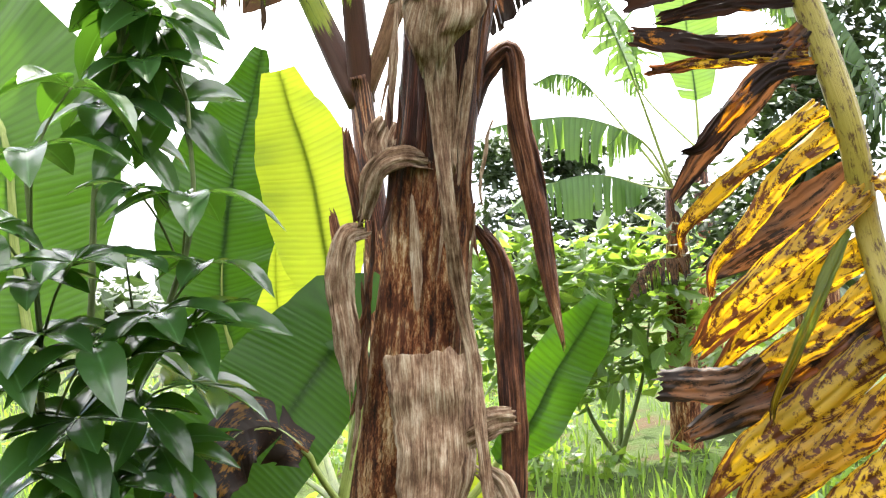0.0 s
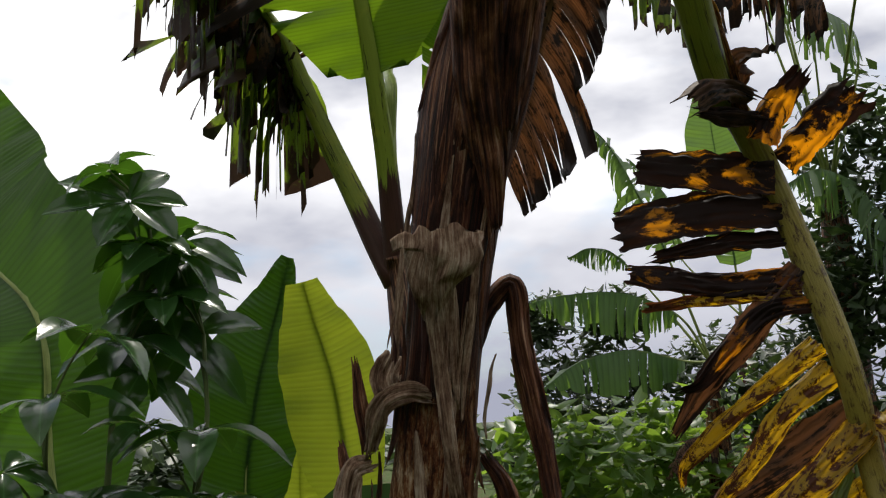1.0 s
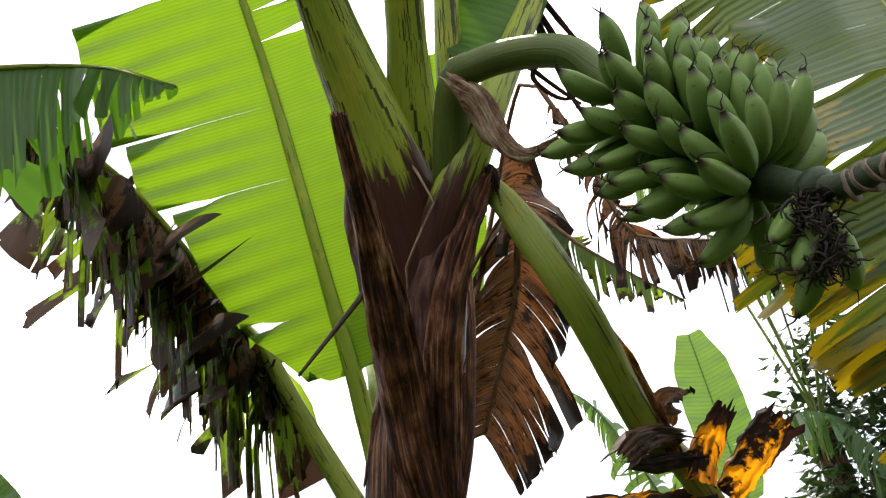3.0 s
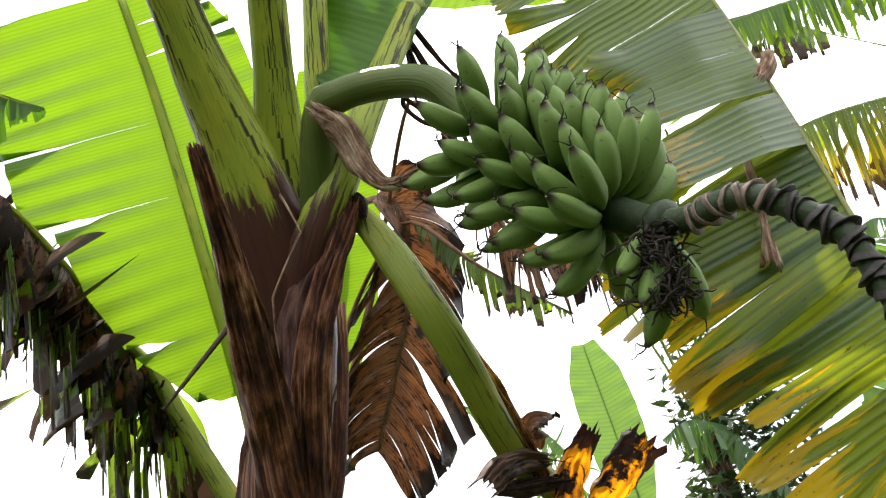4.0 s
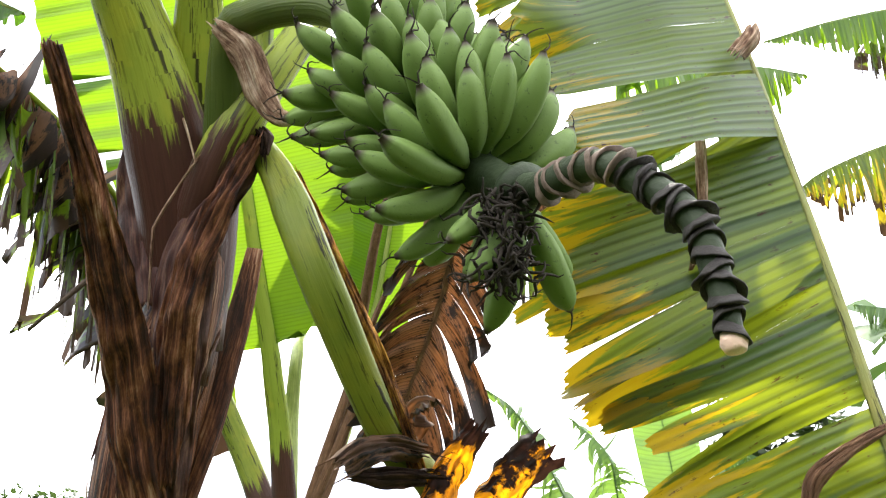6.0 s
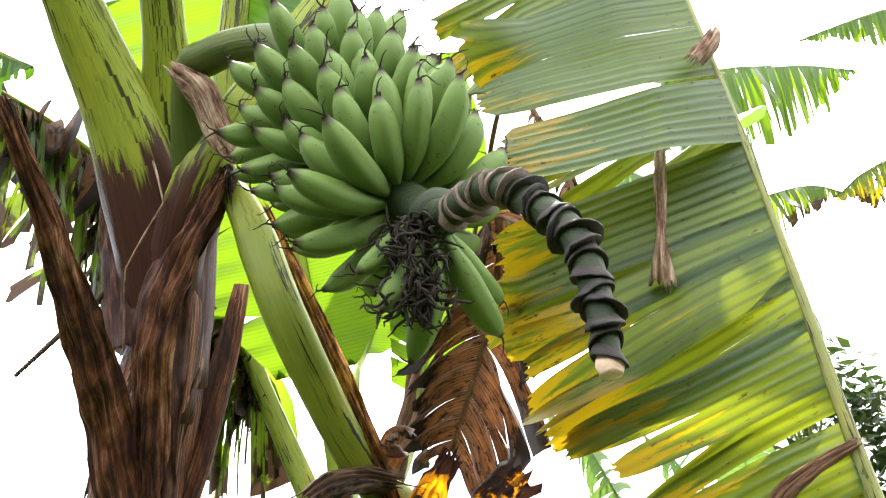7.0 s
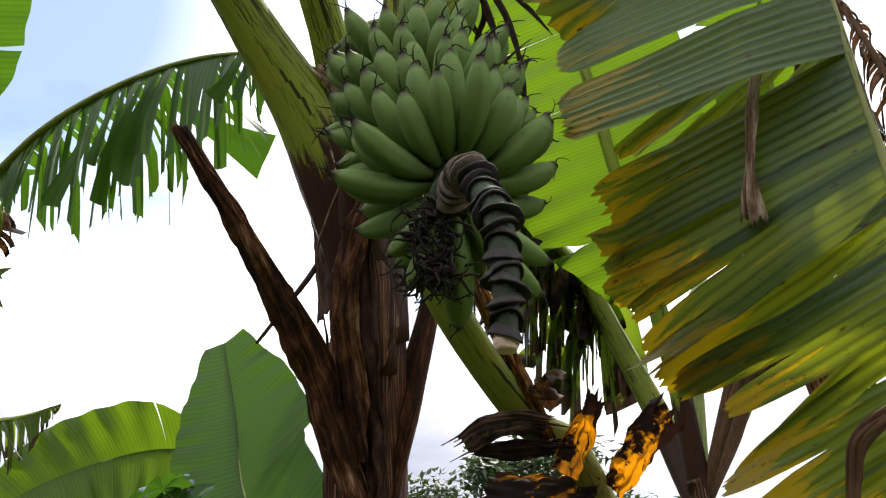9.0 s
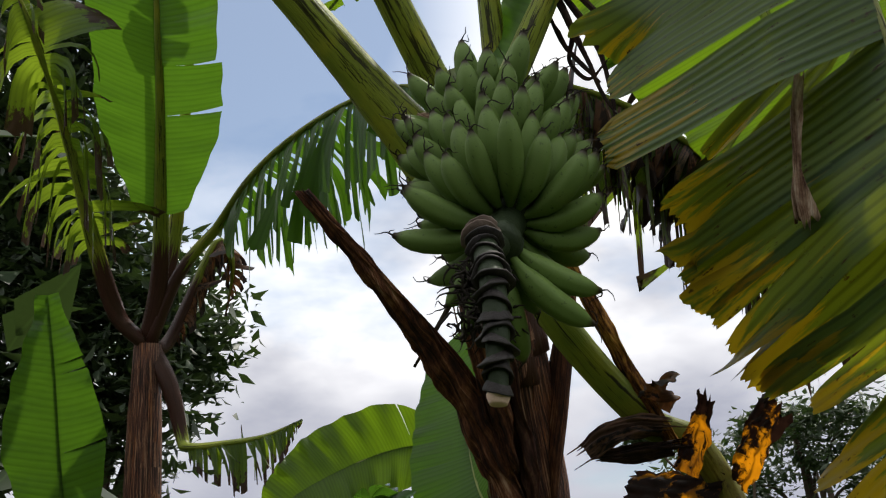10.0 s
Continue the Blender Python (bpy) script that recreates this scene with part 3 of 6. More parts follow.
def sheath_flap(bm, pts, widths, hint, cup=0.35, seed=0, n=64, across=14, jag=0.3):
    """A dry strip of leaf sheath: curved across, frayed at both ends."""
    c = curve(pts, n)
    fr = frames_along(c, Vector(hint))
    uvl = bm.loops.layers.uv.verify()
    rows, length = [], 0.0
    for k, q in enumerate(c):
        if k:
            length += (q - c[k - 1]).length
        t, s, nn = fr[k]
        w = lerp(widths, k / (n - 1))
        row = []
        for j in range(across + 1):
            v = 2 * j / across - 1
            crumple = min(1, w / 0.03) * (0.016 * noise.noise(Vector((v * 2.5, length * 11, seed))) + 0.011 * noise.noise(Vector((v * 5, length * 17, seed + 3))) + 0.005 * noise.noise(Vector((v * 9, length * 40, seed + 6))) + 0.0035 * math.sin(v * 17 + 3 * noise.noise(Vector((length * 8, seed, 0)))))
            edge = 1 + jag * 0.4 * noise.noise(Vector((length * 11, v, seed + 9))) + jag * 0.10 * noise.noise(Vector((length * 50, v * 2, seed + 5)))
            along = 0.0
            if k in (0, n - 1):
                along = jag * 0.09 * (noise.noise(Vector((v * 4, seed, k))) + noise.noise(Vector((v * 13, seed, k))))
            row.append((bm.verts.new(q + s * (w * v * edge) - nn * (cup * w * v * v) + nn * crumple + t * along), v * w, length))
        rows.append(row)
    for ra, rb in zip(rows, rows[1:]):
        for j in range(across):
            four = (ra[j], ra[j + 1], rb[j + 1], rb[j])
            f = bm.faces.new([v[0] for v in four])
            for lo, v in zip(f.loops, four):
                lo[uvl].uv = (v[1], v[2])
    return bm


def thick(ob, t):
    m = ob.modifiers.new("thickness", "SOLIDIFY")
    m.thickness, m.offset = t, 0
    return ob


def floor_under(p):
    return (p[0], p[1], 0.0)


# ---- ground ----
def ground():
    bm = bmesh.new()
    n = 90
    xs = [math.copysign(abs(2 * k / n - 1) ** 3.0, 2 * k / n - 1) * 900 for k in range(n + 1)]
    vs = [[bm.verts.new((x, y, 0.05 * noise.noise(Vector((x * 0.6, y * 0.6, 0))) + (0.25 * noise.noise(Vector((x * 0.12, y * 0.12, 4))) if abs(x) + abs(y) > 6 else 0))) for x in xs] for y in xs]
    for a, b in zip(vs, vs[1:]):
        for k in range(n):
            bm.faces.new((a[k], a[k + 1], b[k + 1], b[k]))
    return tagged(part("ground", bm, M["ground"]), "grassy brown soil of the plantation", "ground", kind="structure")


ground()

# ---- main banana plant ----
AXIS = [(-0.36, 0.80, -0.02), (-0.22, 0.66, 0.8), (-0.12, 0.55, 1.4), (-0.045, 0.46, 1.85), (0.022, 0.38, 2.15), (0.12, 0.29, 2.38), (0.15, 0.25, 2.5), (0.165, 0.23, 2.58)]
main = thing("banana_plant", (-0.36, 0.80, 0), "fruiting banana plant with dry brown sheaths on its stem", "banana plant")
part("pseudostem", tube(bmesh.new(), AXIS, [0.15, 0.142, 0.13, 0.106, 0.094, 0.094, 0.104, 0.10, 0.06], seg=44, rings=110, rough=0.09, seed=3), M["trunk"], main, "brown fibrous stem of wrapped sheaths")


def crown():
    """Green bases of the upright leaves and the long brown sheaths round them."""
    for k, (pts, rad) in enumerate((
            ([(0.11, 0.34, 2.3), (0.13, 0.27, 2.48), (0.125, 0.18, 2.66), (0.105, 0.08, 2.83), (0.08, -0.06, 2.99), (0.055, -0.25, 3.2), (0.03, -0.42, 3.38)], [0.075, 0.10, 0.098, 0.075, 0.056, 0.05, 0.045]),
            ([(0.11, 0.33, 2.22), (0.135, 0.29, 2.42), (0.155, 0.25, 2.6), (0.178, 0.17, 2.79), (0.225, 0.02, 2.99), (0.272, -0.14, 3.19), (0.30, -0.24, 3.32)], [0.05, 0.085, 0.088, 0.07, 0.047, 0.043, 0.04]),
            ([(0.11, 0.32, 2.25), (0.19, 0.25, 2.56), (0.28, 0.2, 2.83), (0.31, 0.17, 3.05), (0.35, 0.13, 3.27)], [0.045, 0.048, 0.042, 0.035, 0.03]),
            ([(0.10, 0.31, 2.25), (0.14, 0.26, 2.45), (0.2, 0.17, 2.56), (0.29, 0.09, 2.68), (0.37, 0.09, 2.81), (0.47, 0.14, 3.0), (0.575, 0.196, 3.2)], [0.05, 0.06, 0.058, 0.05, 0.04, 0.036, 0.03]))):
        part("leaf_base", tube(bmesh.new(), pts, rad, seg=16, rings=26, rough=0.05, seed=k, groove=0.15), M["leaf_foot"], main, "pale green leaf base streaked with black")


crown()


def dry(name, pts, widths, mat, label, parent=None, hint=(0.1, -1, 0.15), cup=0.35, seed=0, jag=0.4, t=0.002, across=14):
    return thick(part(name, sheath_flap(bmesh.new(), pts, widths, hint, cup, seed, jag=jag, across=across), M[mat], parent or main, label), t)


dry("dry_sheath", [(-0.06, 0.24, 1.79), (-0.06, 0.23, 1.74), (-0.08, 0.26, 1.68), (-0.09, 0.31, 1.6)], [0.10, 0.085, 0.045, 0.016], "sheath", "pale dry sheath flaring like a fan", cup=0.35, seed=1, jag=0.6)
dry("dry_sheath", [(-0.08, 0.28, 1.66), (-0.08, 0.33, 1.52), (-0.07, 0.34, 1.33), (-0.06, 0.41, 1.15), (-0.04, 0.43, 1.01), (-0.03, 0.39, 0.86), (-0.02, 0.36, 0.71)], [0.022, 0.017, 0.015, 0.017, 0.014, 0.013, 0.012], "sheath", "long pale dry strip of sheath hanging down", cup=0.6, seed=15)
dry("dry_sheath", [(-0.03, 0.51, 1.57), (0.02, 0.52, 1.66), (0.08, 0.52, 1.7), (0.09, 0.53, 1.55), (0.12, 0.53, 1.35), (0.14, 0.53, 1.17), (0.16, 0.53, 1.03)], [0.03, 0.024, 0.026, 0.030, 0.026, 0.018, 0.004], "sheath_red", "dry brown sheath strip bent over and hanging", cup=0.8, seed=2)
dry("dry_sheath", [(-0.02, 0.59, 1.31), (0.03, 0.59, 1.21), (0.04, 0.57, 1.01), (0.04, 0.55, 0.84), (0.03, 0.52, 0.67), (-0.02, 0.52, 0.35), (-0.1, 0.51, -0.02)], [0.015, 0.034, 0.03, 0.028, 0.028, 0.03, 0.03], "sheath_red", "upright brown sheath remnant beside the stem", cup=0.6, seed=3)
dry("dry_sheath", [(-0.27, 0.5, 1.31), (-0.31, 0.46, 1.29), (-0.33, 0.46, 1.19), (-0.32, 0.46, 1.07), (-0.32, 0.47, 0.95)], [0.022, 0.03, 0.034, 0.028, 0.01], "sheath", "curled grey-brown sheath flap", cup=0.5, seed=4, jag=0.9)
dry("dry_sheath", [(-0.11, 0.45, 1.45), (-0.17, 0.42, 1.46), (-0.23, 0.42, 1.43), (-0.27, 0.47, 1.33)], [0.02, 0.026, 0.026, 0.014], "sheath", "crumpled sheath band round the stem", cup=0.2, seed=5, jag=0.9)
dry("dry_sheath", [(-0.2, 0.47, 1.55), (-0.22, 0.44, 1.5), (-0.21, 0.44, 1.45)], [0.025, 0.04, 0.03], "sheath", "crumpled pale sheath tatter", cup=0.1, seed=6, jag=0.9)
dry("dry_sheath", [(-0.13, 0.43, 1.03), (-0.13, 0.41, 0.95), (-0.13, 0.4, 0.84), (-0.14, 0.37, 0.7)], [0.108, 0.095, 0.085, 0.08], "sheath", "frayed pale sheath wrapped round the stem", cup=0.62, seed=7, jag=0.45, across=26)
dry("dry_sheath", [(-0.07, 0.44, 0.84), (-0.01, 0.45, 0.87), (0.04, 0.47, 0.87)], [0.03, 0.035, 0.025], "sheath", "dry folded sheath tag", cup=0.5, seed=8)
dry("dry_sheath", [(-0.04, 0.43, 0.77), (0.0, 0.43, 0.74), (0.02, 0.42, 0.69)], [0.015, 0.03, 0.03], "sheath", "pale dry sheath tag", cup=0.5, seed=18)
dry("dry_sheath", [(-0.31, 0.54, 1.54), (-0.3, 0.53, 1.45), (-0.28, 0.53, 1.33)], [0.008, 0.018, 0.02], "sheath_red", "upright brown sheath splinter", cup=0.7, seed=9)
dry("dry_sheath", [(-0.35, 0.53, 1.35), (-0.34, 0.52, 1.3), (-0.32, 0.5, 1.23)], [0.008, 0.014, 0.014], "sheath_red", "short brown sheath splinter", cup=0.7, seed=10)
dry("dry_sheath", [(0.321, 0.10, 2.65), (0.243, 0.12, 2.558), (0.171, 0.14, 2.458), (0.138, 0.18, 2.311), (0.109, 0.24, 2.184), (0.077, 0.31, 2.03), (0.04, 0.37, 1.86)], [0.03, 0.046, 0.064, 0.06, 0.052, 0.045, 0.02], "plum", "dark plum sheath crossing the stem", cup=0.8, seed=12, jag=0.12, across=22)
dry("dry_sheath", [(0.335, 0.075, 2.655), (0.278, 0.085, 2.558), (0.215, 0.095, 2.44), (0.166, 0.13, 2.311), (0.128, 0.20, 2.17), (0.095, 0.28, 2.0)], [0.022, 0.032, 0.04, 0.044, 0.04, 0.02], "sheath_red", "red-brown fibrous layer of the crossing sheath", cup=0.7, seed=32, jag=0.2, across=22)
dry("torn_tip", [(0.295, 0.09, 2.655), (0.325, 0.075, 2.675), (0.35, 0.08, 2.66), (0.352, 0.09, 2.615)], [0.012, 0.022, 0.02, 0.008], "char_roll", "black frayed tip of the sheath", cup=0.9, seed=36, jag=0.9)
dry("dry_sheath", [(0.098, -0.31, 2.66), (0.09, -0.11, 2.465), (0.062, 0.13, 2.20), (0.055, 0.20, 2.08), (0.062, 0.29, 1.93), (0.06, 0.345, 1.80)], [0.014, 0.027, 0.047, 0.056, 0.048, 0.012], "sheath_red", "brown sheath of the cut stalk, running round the stem", cup=0.7, seed=13, jag=0.2, across=22)
for pts in ([(0.262, 0.075, 2.66), (0.205, 0.085, 2.608), (0.13, 0.10, 2.50), (0.118, 0.11, 2.465), (0.10, 0.15, 2.33)], [(0.14, 0.09, 2.80), (0.182, 0.085, 2.71), (0.213, 0.08, 2.61)]):
    part("sheath_margin", tube(bmesh.new(), pts, [0.002, 0.0035, 0.003, 0.002], seg=5, rings=30, rough=0.3, seed=3), M["sheath"], main, "thin pale dry edge of a sheath")


def peelings():
    """Narrow strips of old sheath that peel off all along the stem."""
    rnd = random.Random(77)
    axis = curve(AXIS, 200)
    for k in range(34):
        z0 = rnd.uniform(0.75, 1.45) if k < 14 else rnd.uniform(1.35, 2.15)
        ln, ang = rnd.uniform(0.18, 0.5), radians(rnd.uniform(-165, -15))
        tilt = rnd.gauss(0, 0.25)
        pts = []
        for i in range(6):
            z = z0 + ln * i / 5
            q = min(axis, key=lambda p: abs(p.z - z))
            r = 0.132 - 0.032 * min(1, max(0, (z - 1.3) / 0.7)) + (0.012 if i in (0, 5) else 0.004)
            an = ang + tilt * (i / 5 - 0.5)
            pts.append((q.x + r * math.cos(an), q.y + r * math.sin(an), z))
        w = rnd.uniform(0.005, 0.014)
        mat = rnd.choice(("sheath", "sheath_red", "sheath_red", "plum") if z0 > 1.35 else ("sheath", "sheath", "sheath_red"))
        dry("peeling_strip", pts, [w * 0.3, w, w * 1.1, w * 0.8, w * 0.2], mat, "", hint=(math.cos(ang), math.sin(ang), 0.1), cup=0.5, seed=200 + k, jag=0.3, across=6)


peelings()

dry("leaf_sheath", [(0.03, 0.17, 2.84), (0.04, 0.19, 2.70), (0.06, 0.2, 2.55), (0.08, 0.2, 2.36)], [0.016, 0.062, 0.075, 0.07], "plum", "dark plum leaf sheath wrapping the stem", cup=0.5, seed=34, jag=0.15, across=20)
for k, pts in enumerate(([(0.545, 0.18, 3.14), (0.54, 0.23, 3.03), (0.50, 0.25, 2.97), (0.56, 0.25, 2.89), (0.63, 0.25, 2.905)], [(0.52, 0.16, 3.09), (0.49, 0.24, 3.03), (0.52, 0.25, 2.97), (0.60, 0.25, 2.86)],
                         [(0.54, 0.18, 3.12), (0.57, 0.24, 2.94), (0.596, 0.25, 2.84), (0.64, 0.25, 2.755)], [(0.56, 0.19, 3.17), (0.62, 0.23, 3.05), (0.66, 0.25, 2.99), (0.705, 0.25, 2.92)], [(0.545, 0.19, 3.14), (0.60, 0.24, 2.98), (0.63, 0.25, 2.80), (0.60, 0.26, 2.66)])):
    dry("withered_curl", pts, [0.006, 0.009, 0.006, 0.005, 0.002], "char_roll", "curled dead strip hanging at the crown", cup=0.9, seed=60 + k, jag=0.7, across=8)
# two cut leaf stalks that stand off the stem
part("cut_stalk", tube(bmesh.new(), [(0.0, 0.36, 1.95), (0.055, 0.24, 2.14), (0.08, 0.14, 2.27), (0.092, -0.07, 2.455), (0.098, -0.29, 2.665)], [0.045, 0.036, 0.027, 0.022, 0.016], seg=12, rings=30, flat=0.6, rough=0.10, seed=5, groove=0.4), M["sheath_red"], main, "brown dried stalk stub cut short")
part("cut_stalk", tube(bmesh.new(), [(-0.02, 0.46, 1.75), (0.05, 0.43, 1.95), (0.12, 0.42, 2.15), (0.18, 0.44, 2.38), (0.217, 0.447, 2.567)], [0.02, 0.042, 0.045, 0.034, 0.02], seg=12, rings=22, flat=0.6, rough=0.10, seed=6, groove=0.4), M["sheath_red"], main, "brown dried stalk stub cut short")
part("twig", tube(bmesh.new(), [(0.03, 0.22, 2.53), (-0.031, 0.218, 2.47), (-0.174, 0.184, 2.323)], [0.008, 0.007, 0.004], seg=6, rings=8), M["twig"], main, "thin dark twig")
# withered bract at the fruit stalk
dry("withered_bract", [(0.31, -0.09, 2.82), (0.36, -0.07, 2.77), (0.39, -0.04, 2.68), (0.43, -0.03, 2.63), (0.51, -0.04, 2.64)], [0.014, 0.032, 0.03, 0.016, 0.006], "sheath", "shrivelled brown bract", cup=0.9, seed=14)

# broken stalk with the golden dead leaf
dead = part("broken_leaf_stalk", tube(bmesh.new(), [(0.31, 0.14, 2.69), (0.377, 0.127, 2.573), (0.472, 0.129, 2.315), (0.555, 0.3, 2.061), (0.62, 0.39, 1.99), (0.7, 0.42, 1.77), (0.77, 0.38, 1.46), (0.8, 0.4, 1.25), (0.82, 0.33, 1.02), (0.84, 0.27, 0.69)],
                                         [0.026, 0.042, 0.041, 0.037, 0.034, 0.032, 0.032, 0.03, 0.028, 0.024, 0.02], seg=12, rings=60, flat=0.8, groove=0.25), M["old_stalk"], main, "broken leaf stalk, green above and yellowed below")


def dead_strips():
    rows = [
        ("leaf_dead", [(0.591, 0.31, 2.079), (0.616, 0.318, 2.12), (0.643, 0.222, 2.107)], [0.03, 0.04, 0.025]),
        ("leaf_char", [(0.67, 0.38, 1.88), (0.53, 0.38, 1.9), (0.38, 0.4, 1.93)], [0.05, 0.05, 0.045]),
        ("leaf_char", [(0.68, 0.4, 1.81), (0.49, 0.4, 1.81), (0.32, 0.42, 1.79)], [0.045, 0.055, 0.05]),
        ("leaf_char", [(0.69, 0.41, 1.74), (0.54, 0.41, 1.74), (0.4, 0.43, 1.72)], [0.02, 0.025, 0.015]),
        ("leaf_burnt", [(0.636, 0.309, 1.934), (0.677, 0.325, 2.016), (0.732, 0.298, 2.078)], [0.036, 0.034, 0.022]),
        ("leaf_burnt", [(0.693, 0.404, 1.906), (0.775, 0.379, 1.982), (0.854, 0.364, 2.044)], [0.036, 0.043, 0.05]),
        ("leaf_char", [(0.7, 0.39, 1.65), (0.53, 0.41, 1.65), (0.34, 0.42, 1.69)], [0.03, 0.03, 0.025]),
        ("leaf_gold", [(0.7, 0.39, 1.62), (0.54, 0.41, 1.62), (0.37, 0.43, 1.61)], [0.02, 0.018, 0.01]),
        ("leaf_dead", [(0.7, 0.39, 1.67), (0.59, 0.4, 1.55), (0.48, 0.42, 1.43), (0.41, 0.44, 1.33)], [0.025, 0.035, 0.03, 0.012]),
        ("leaf_gold", [(0.725, 0.40, 1.506), (0.628, 0.38, 1.438), (0.525, 0.37, 1.363), (0.424, 0.38, 1.272), (0.412, 0.40, 1.22)], [0.028, 0.024, 0.02, 0.022, 0.006]),
        ("leaf_char", [(0.719, 0.39, 1.594), (0.62, 0.38, 1.581), (0.534, 0.37, 1.505), (0.47, 0.38, 1.438), (0.429, 0.40, 1.427)], [0.02, 0.022, 0.022, 0.018, 0.008]),
        ("leaf_gold", [(0.744, 0.39, 1.449), (0.636, 0.36, 1.372), (0.549, 0.35, 1.263), (0.477, 0.36, 1.188), (0.467, 0.38, 1.118)], [0.032, 0.026, 0.024, 0.018, 0.006]),
        ("leaf_dead", [(0.79, 0.4, 1.37), (0.68, 0.43, 1.28), (0.58, 0.44, 1.23), (0.48, 0.47, 1.17)], [0.03, 0.06, 0.06, 0.02]),
        ("leaf_gold", [(0.794, 0.38, 1.329), (0.673, 0.34, 1.229), (0.58, 0.33, 1.156), (0.493, 0.34, 1.083), (0.424, 0.37, 1.005)], [0.034, 0.036, 0.038, 0.042, 0.02]),
        ("leaf_gold", [(0.835, 0.38, 1.187), (0.692, 0.36, 1.089), (0.536, 0.37, 0.99), (0.431, 0.39, 0.923)], [0.06, 0.075, 0.075, 0.035]),
        ("leaf_char", [(0.841, 0.38, 1.105), (0.692, 0.38, 0.996), (0.562, 0.39, 0.919), (0.445, 0.41, 0.857)], [0.05, 0.055, 0.045, 0.02]),
        ("leaf_dead", [(0.82, 0.37, 1.06), (0.64, 0.38, 0.93), (0.51, 0.39, 0.88), (0.41, 0.4, 0.83)], [0.05, 0.06, 0.05, 0.02]),
        ("leaf_gold", [(0.83, 0.35, 0.97), (0.66, 0.31, 0.84), (0.53, 0.31, 0.76), (0.45, 0.32, 0.69)], [0.08, 0.10, 0.09, 0.05]),
        ("leaf_gold", [(0.83, 0.33, 0.83), (0.69, 0.29, 0.77), (0.58, 0.28, 0.7), (0.49, 0.28, 0.61)], [0.09, 0.10, 0.09, 0.05]),
        ("leaf_fringe", [(0.747, 0.36, 1.243), (0.674, 0.31, 1.125), (0.61, 0.29, 1.002), (0.565, 0.30, 0.91), (0.56, 0.31, 0.867)], [0.012, 0.015, 0.013, 0.010, 0.004]),
        ("leaf_dead", [(0.8, 0.38, 0.97), (0.68, 0.44, 0.96), (0.65, 0.4, 0.74)], [0.03, 0.03, 0.02]),
        ("leaf_dead", [(0.56, 0.36, 0.98), (0.49, 0.37, 0.94), (0.35, 0.39, 0.94)], [0.02, 0.04, 0.035]),
        ("leaf_gold", [(0.83, 0.38, 1.36), (0.85, 0.33, 1.31), (0.89, 0.32, 1.22)], [0.03, 0.04, 0.02])]
    rnd = random.Random(9)
    ribbons = []
    for mat, pts, w in rows:
        if max(w) < 0.07:
            ribbons.append((mat, pts, w))
            continue
        for off in (-0.5, 0.5):
            side = (Vector(pts[-1]) - Vector(pts[0])).cross(Vector((0.1, -1, 0.25))).normalized()
            deep = rnd.uniform(-0.012, 0.02)
            ends = rnd.uniform(0.72, 1.08)
            start = Vector(pts[0])
            q = [start + (Vector(p) - start) * ends + side * (off * ww) + Vector((rnd.gauss(0, 0.006), deep, rnd.gauss(0, 0.008))) for p, ww in zip(pts, w)]
            ribbons.append((rnd.choice((mat,) * 6 + ("leaf_char",)), q, [ww * rnd.uniform(0.46, 0.54) for ww in w[:-1]] + [w[-1] * 0.3]))
    for k, (mat, pts, w) in enumerate(ribbons):
        bm = bmesh.new()
        c = curve(pts, 36)
        fr = frames_along(c, Vector((0.1, -1, 0.25)))
        uvl = bm.loops.layers.uv.verify()
        verts, length = [], 0.0
        for i, q in enumerate(c):
            length += (q - c[i - 1]).length if i else 0
            t, s, nn = fr[i]
            ww = lerp(w, i / 35)
            row = []
            for j in range(13):
                v = j / 6 - 1
                rag = 1 + 0.16 * noise.noise(Vector((i * 0.25, v, k * 3.1))) + 0.07 * noise.noise(Vector((i * 1.3, v * 2, k * 1.7)))
                cr = 0.012 * noise.noise(Vector((v * 2, i * 0.18, k * 2.3))) + 0.005 * math.sin(v * 13 + k + 2 * noise.noise(Vector((i * 0.2, k, 0))))
                end = t * (0.05 * noise.noise(Vector((v * 5, k, 1)))) if i == 35 else Vector()
                row.append((bm.verts.new(q + s * (ww * v * rag) + nn * (cr - 0.25 * ww * v * v) + end), v * ww + k * 0.3, 0.10 + 0.62 * i / 35 + 0.22 * abs(v) ** 4))
            verts.append(row)
        for a, b in zip(verts, verts[1:]):
            for j in range(12):
                four = (a[j], a[j + 1], b[j + 1], b[j])
                f = bm.faces.new([x[0] for x in four])
                for lo, x in zip(f.loops, four):
                    lo[uvl].uv = (x[1], x[2])
        part("blade_strip", bm, M[mat], dead, "torn golden dead blade strip" if mat not in ("leaf_dead", "leaf_char") else "torn dark brown blade strip")


dead_strips()
dry("crumpled_blade", [(0.625, 0.285, 2.035), (0.575, 0.245, 2.045), (0.53, 0.21, 2.03), (0.485, 0.175, 2.0)], [0.02, 0.028, 0.034, 0.028], "leaf_dead", "dark brown dead blade crumpled on the stalk", dead, cup=0.6, seed=71, jag=1.0, across=18)
dry("crumpled_blade", [(0.63, 0.30, 1.99), (0.575, 0.26, 1.99), (0.53, 0.225, 1.985), (0.50, 0.205, 1.985)], [0.018, 0.024, 0.022, 0.012], "char_roll", "dark brown dead blade crumpled on the stalk", dead, cup=0.9, seed=72, jag=1.0, across=18)
dry("dry_margin", [(0.391, 0.177, 2.618), (0.489, 0.222, 2.359), (0.568, 0.266, 2.139), (0.609, 0.33, 1.986)], [0.010, 0.02, 0.022, 0.016], "margin", "dried orange-brown margin of the broken stalk", seed=77, cup=0.5)

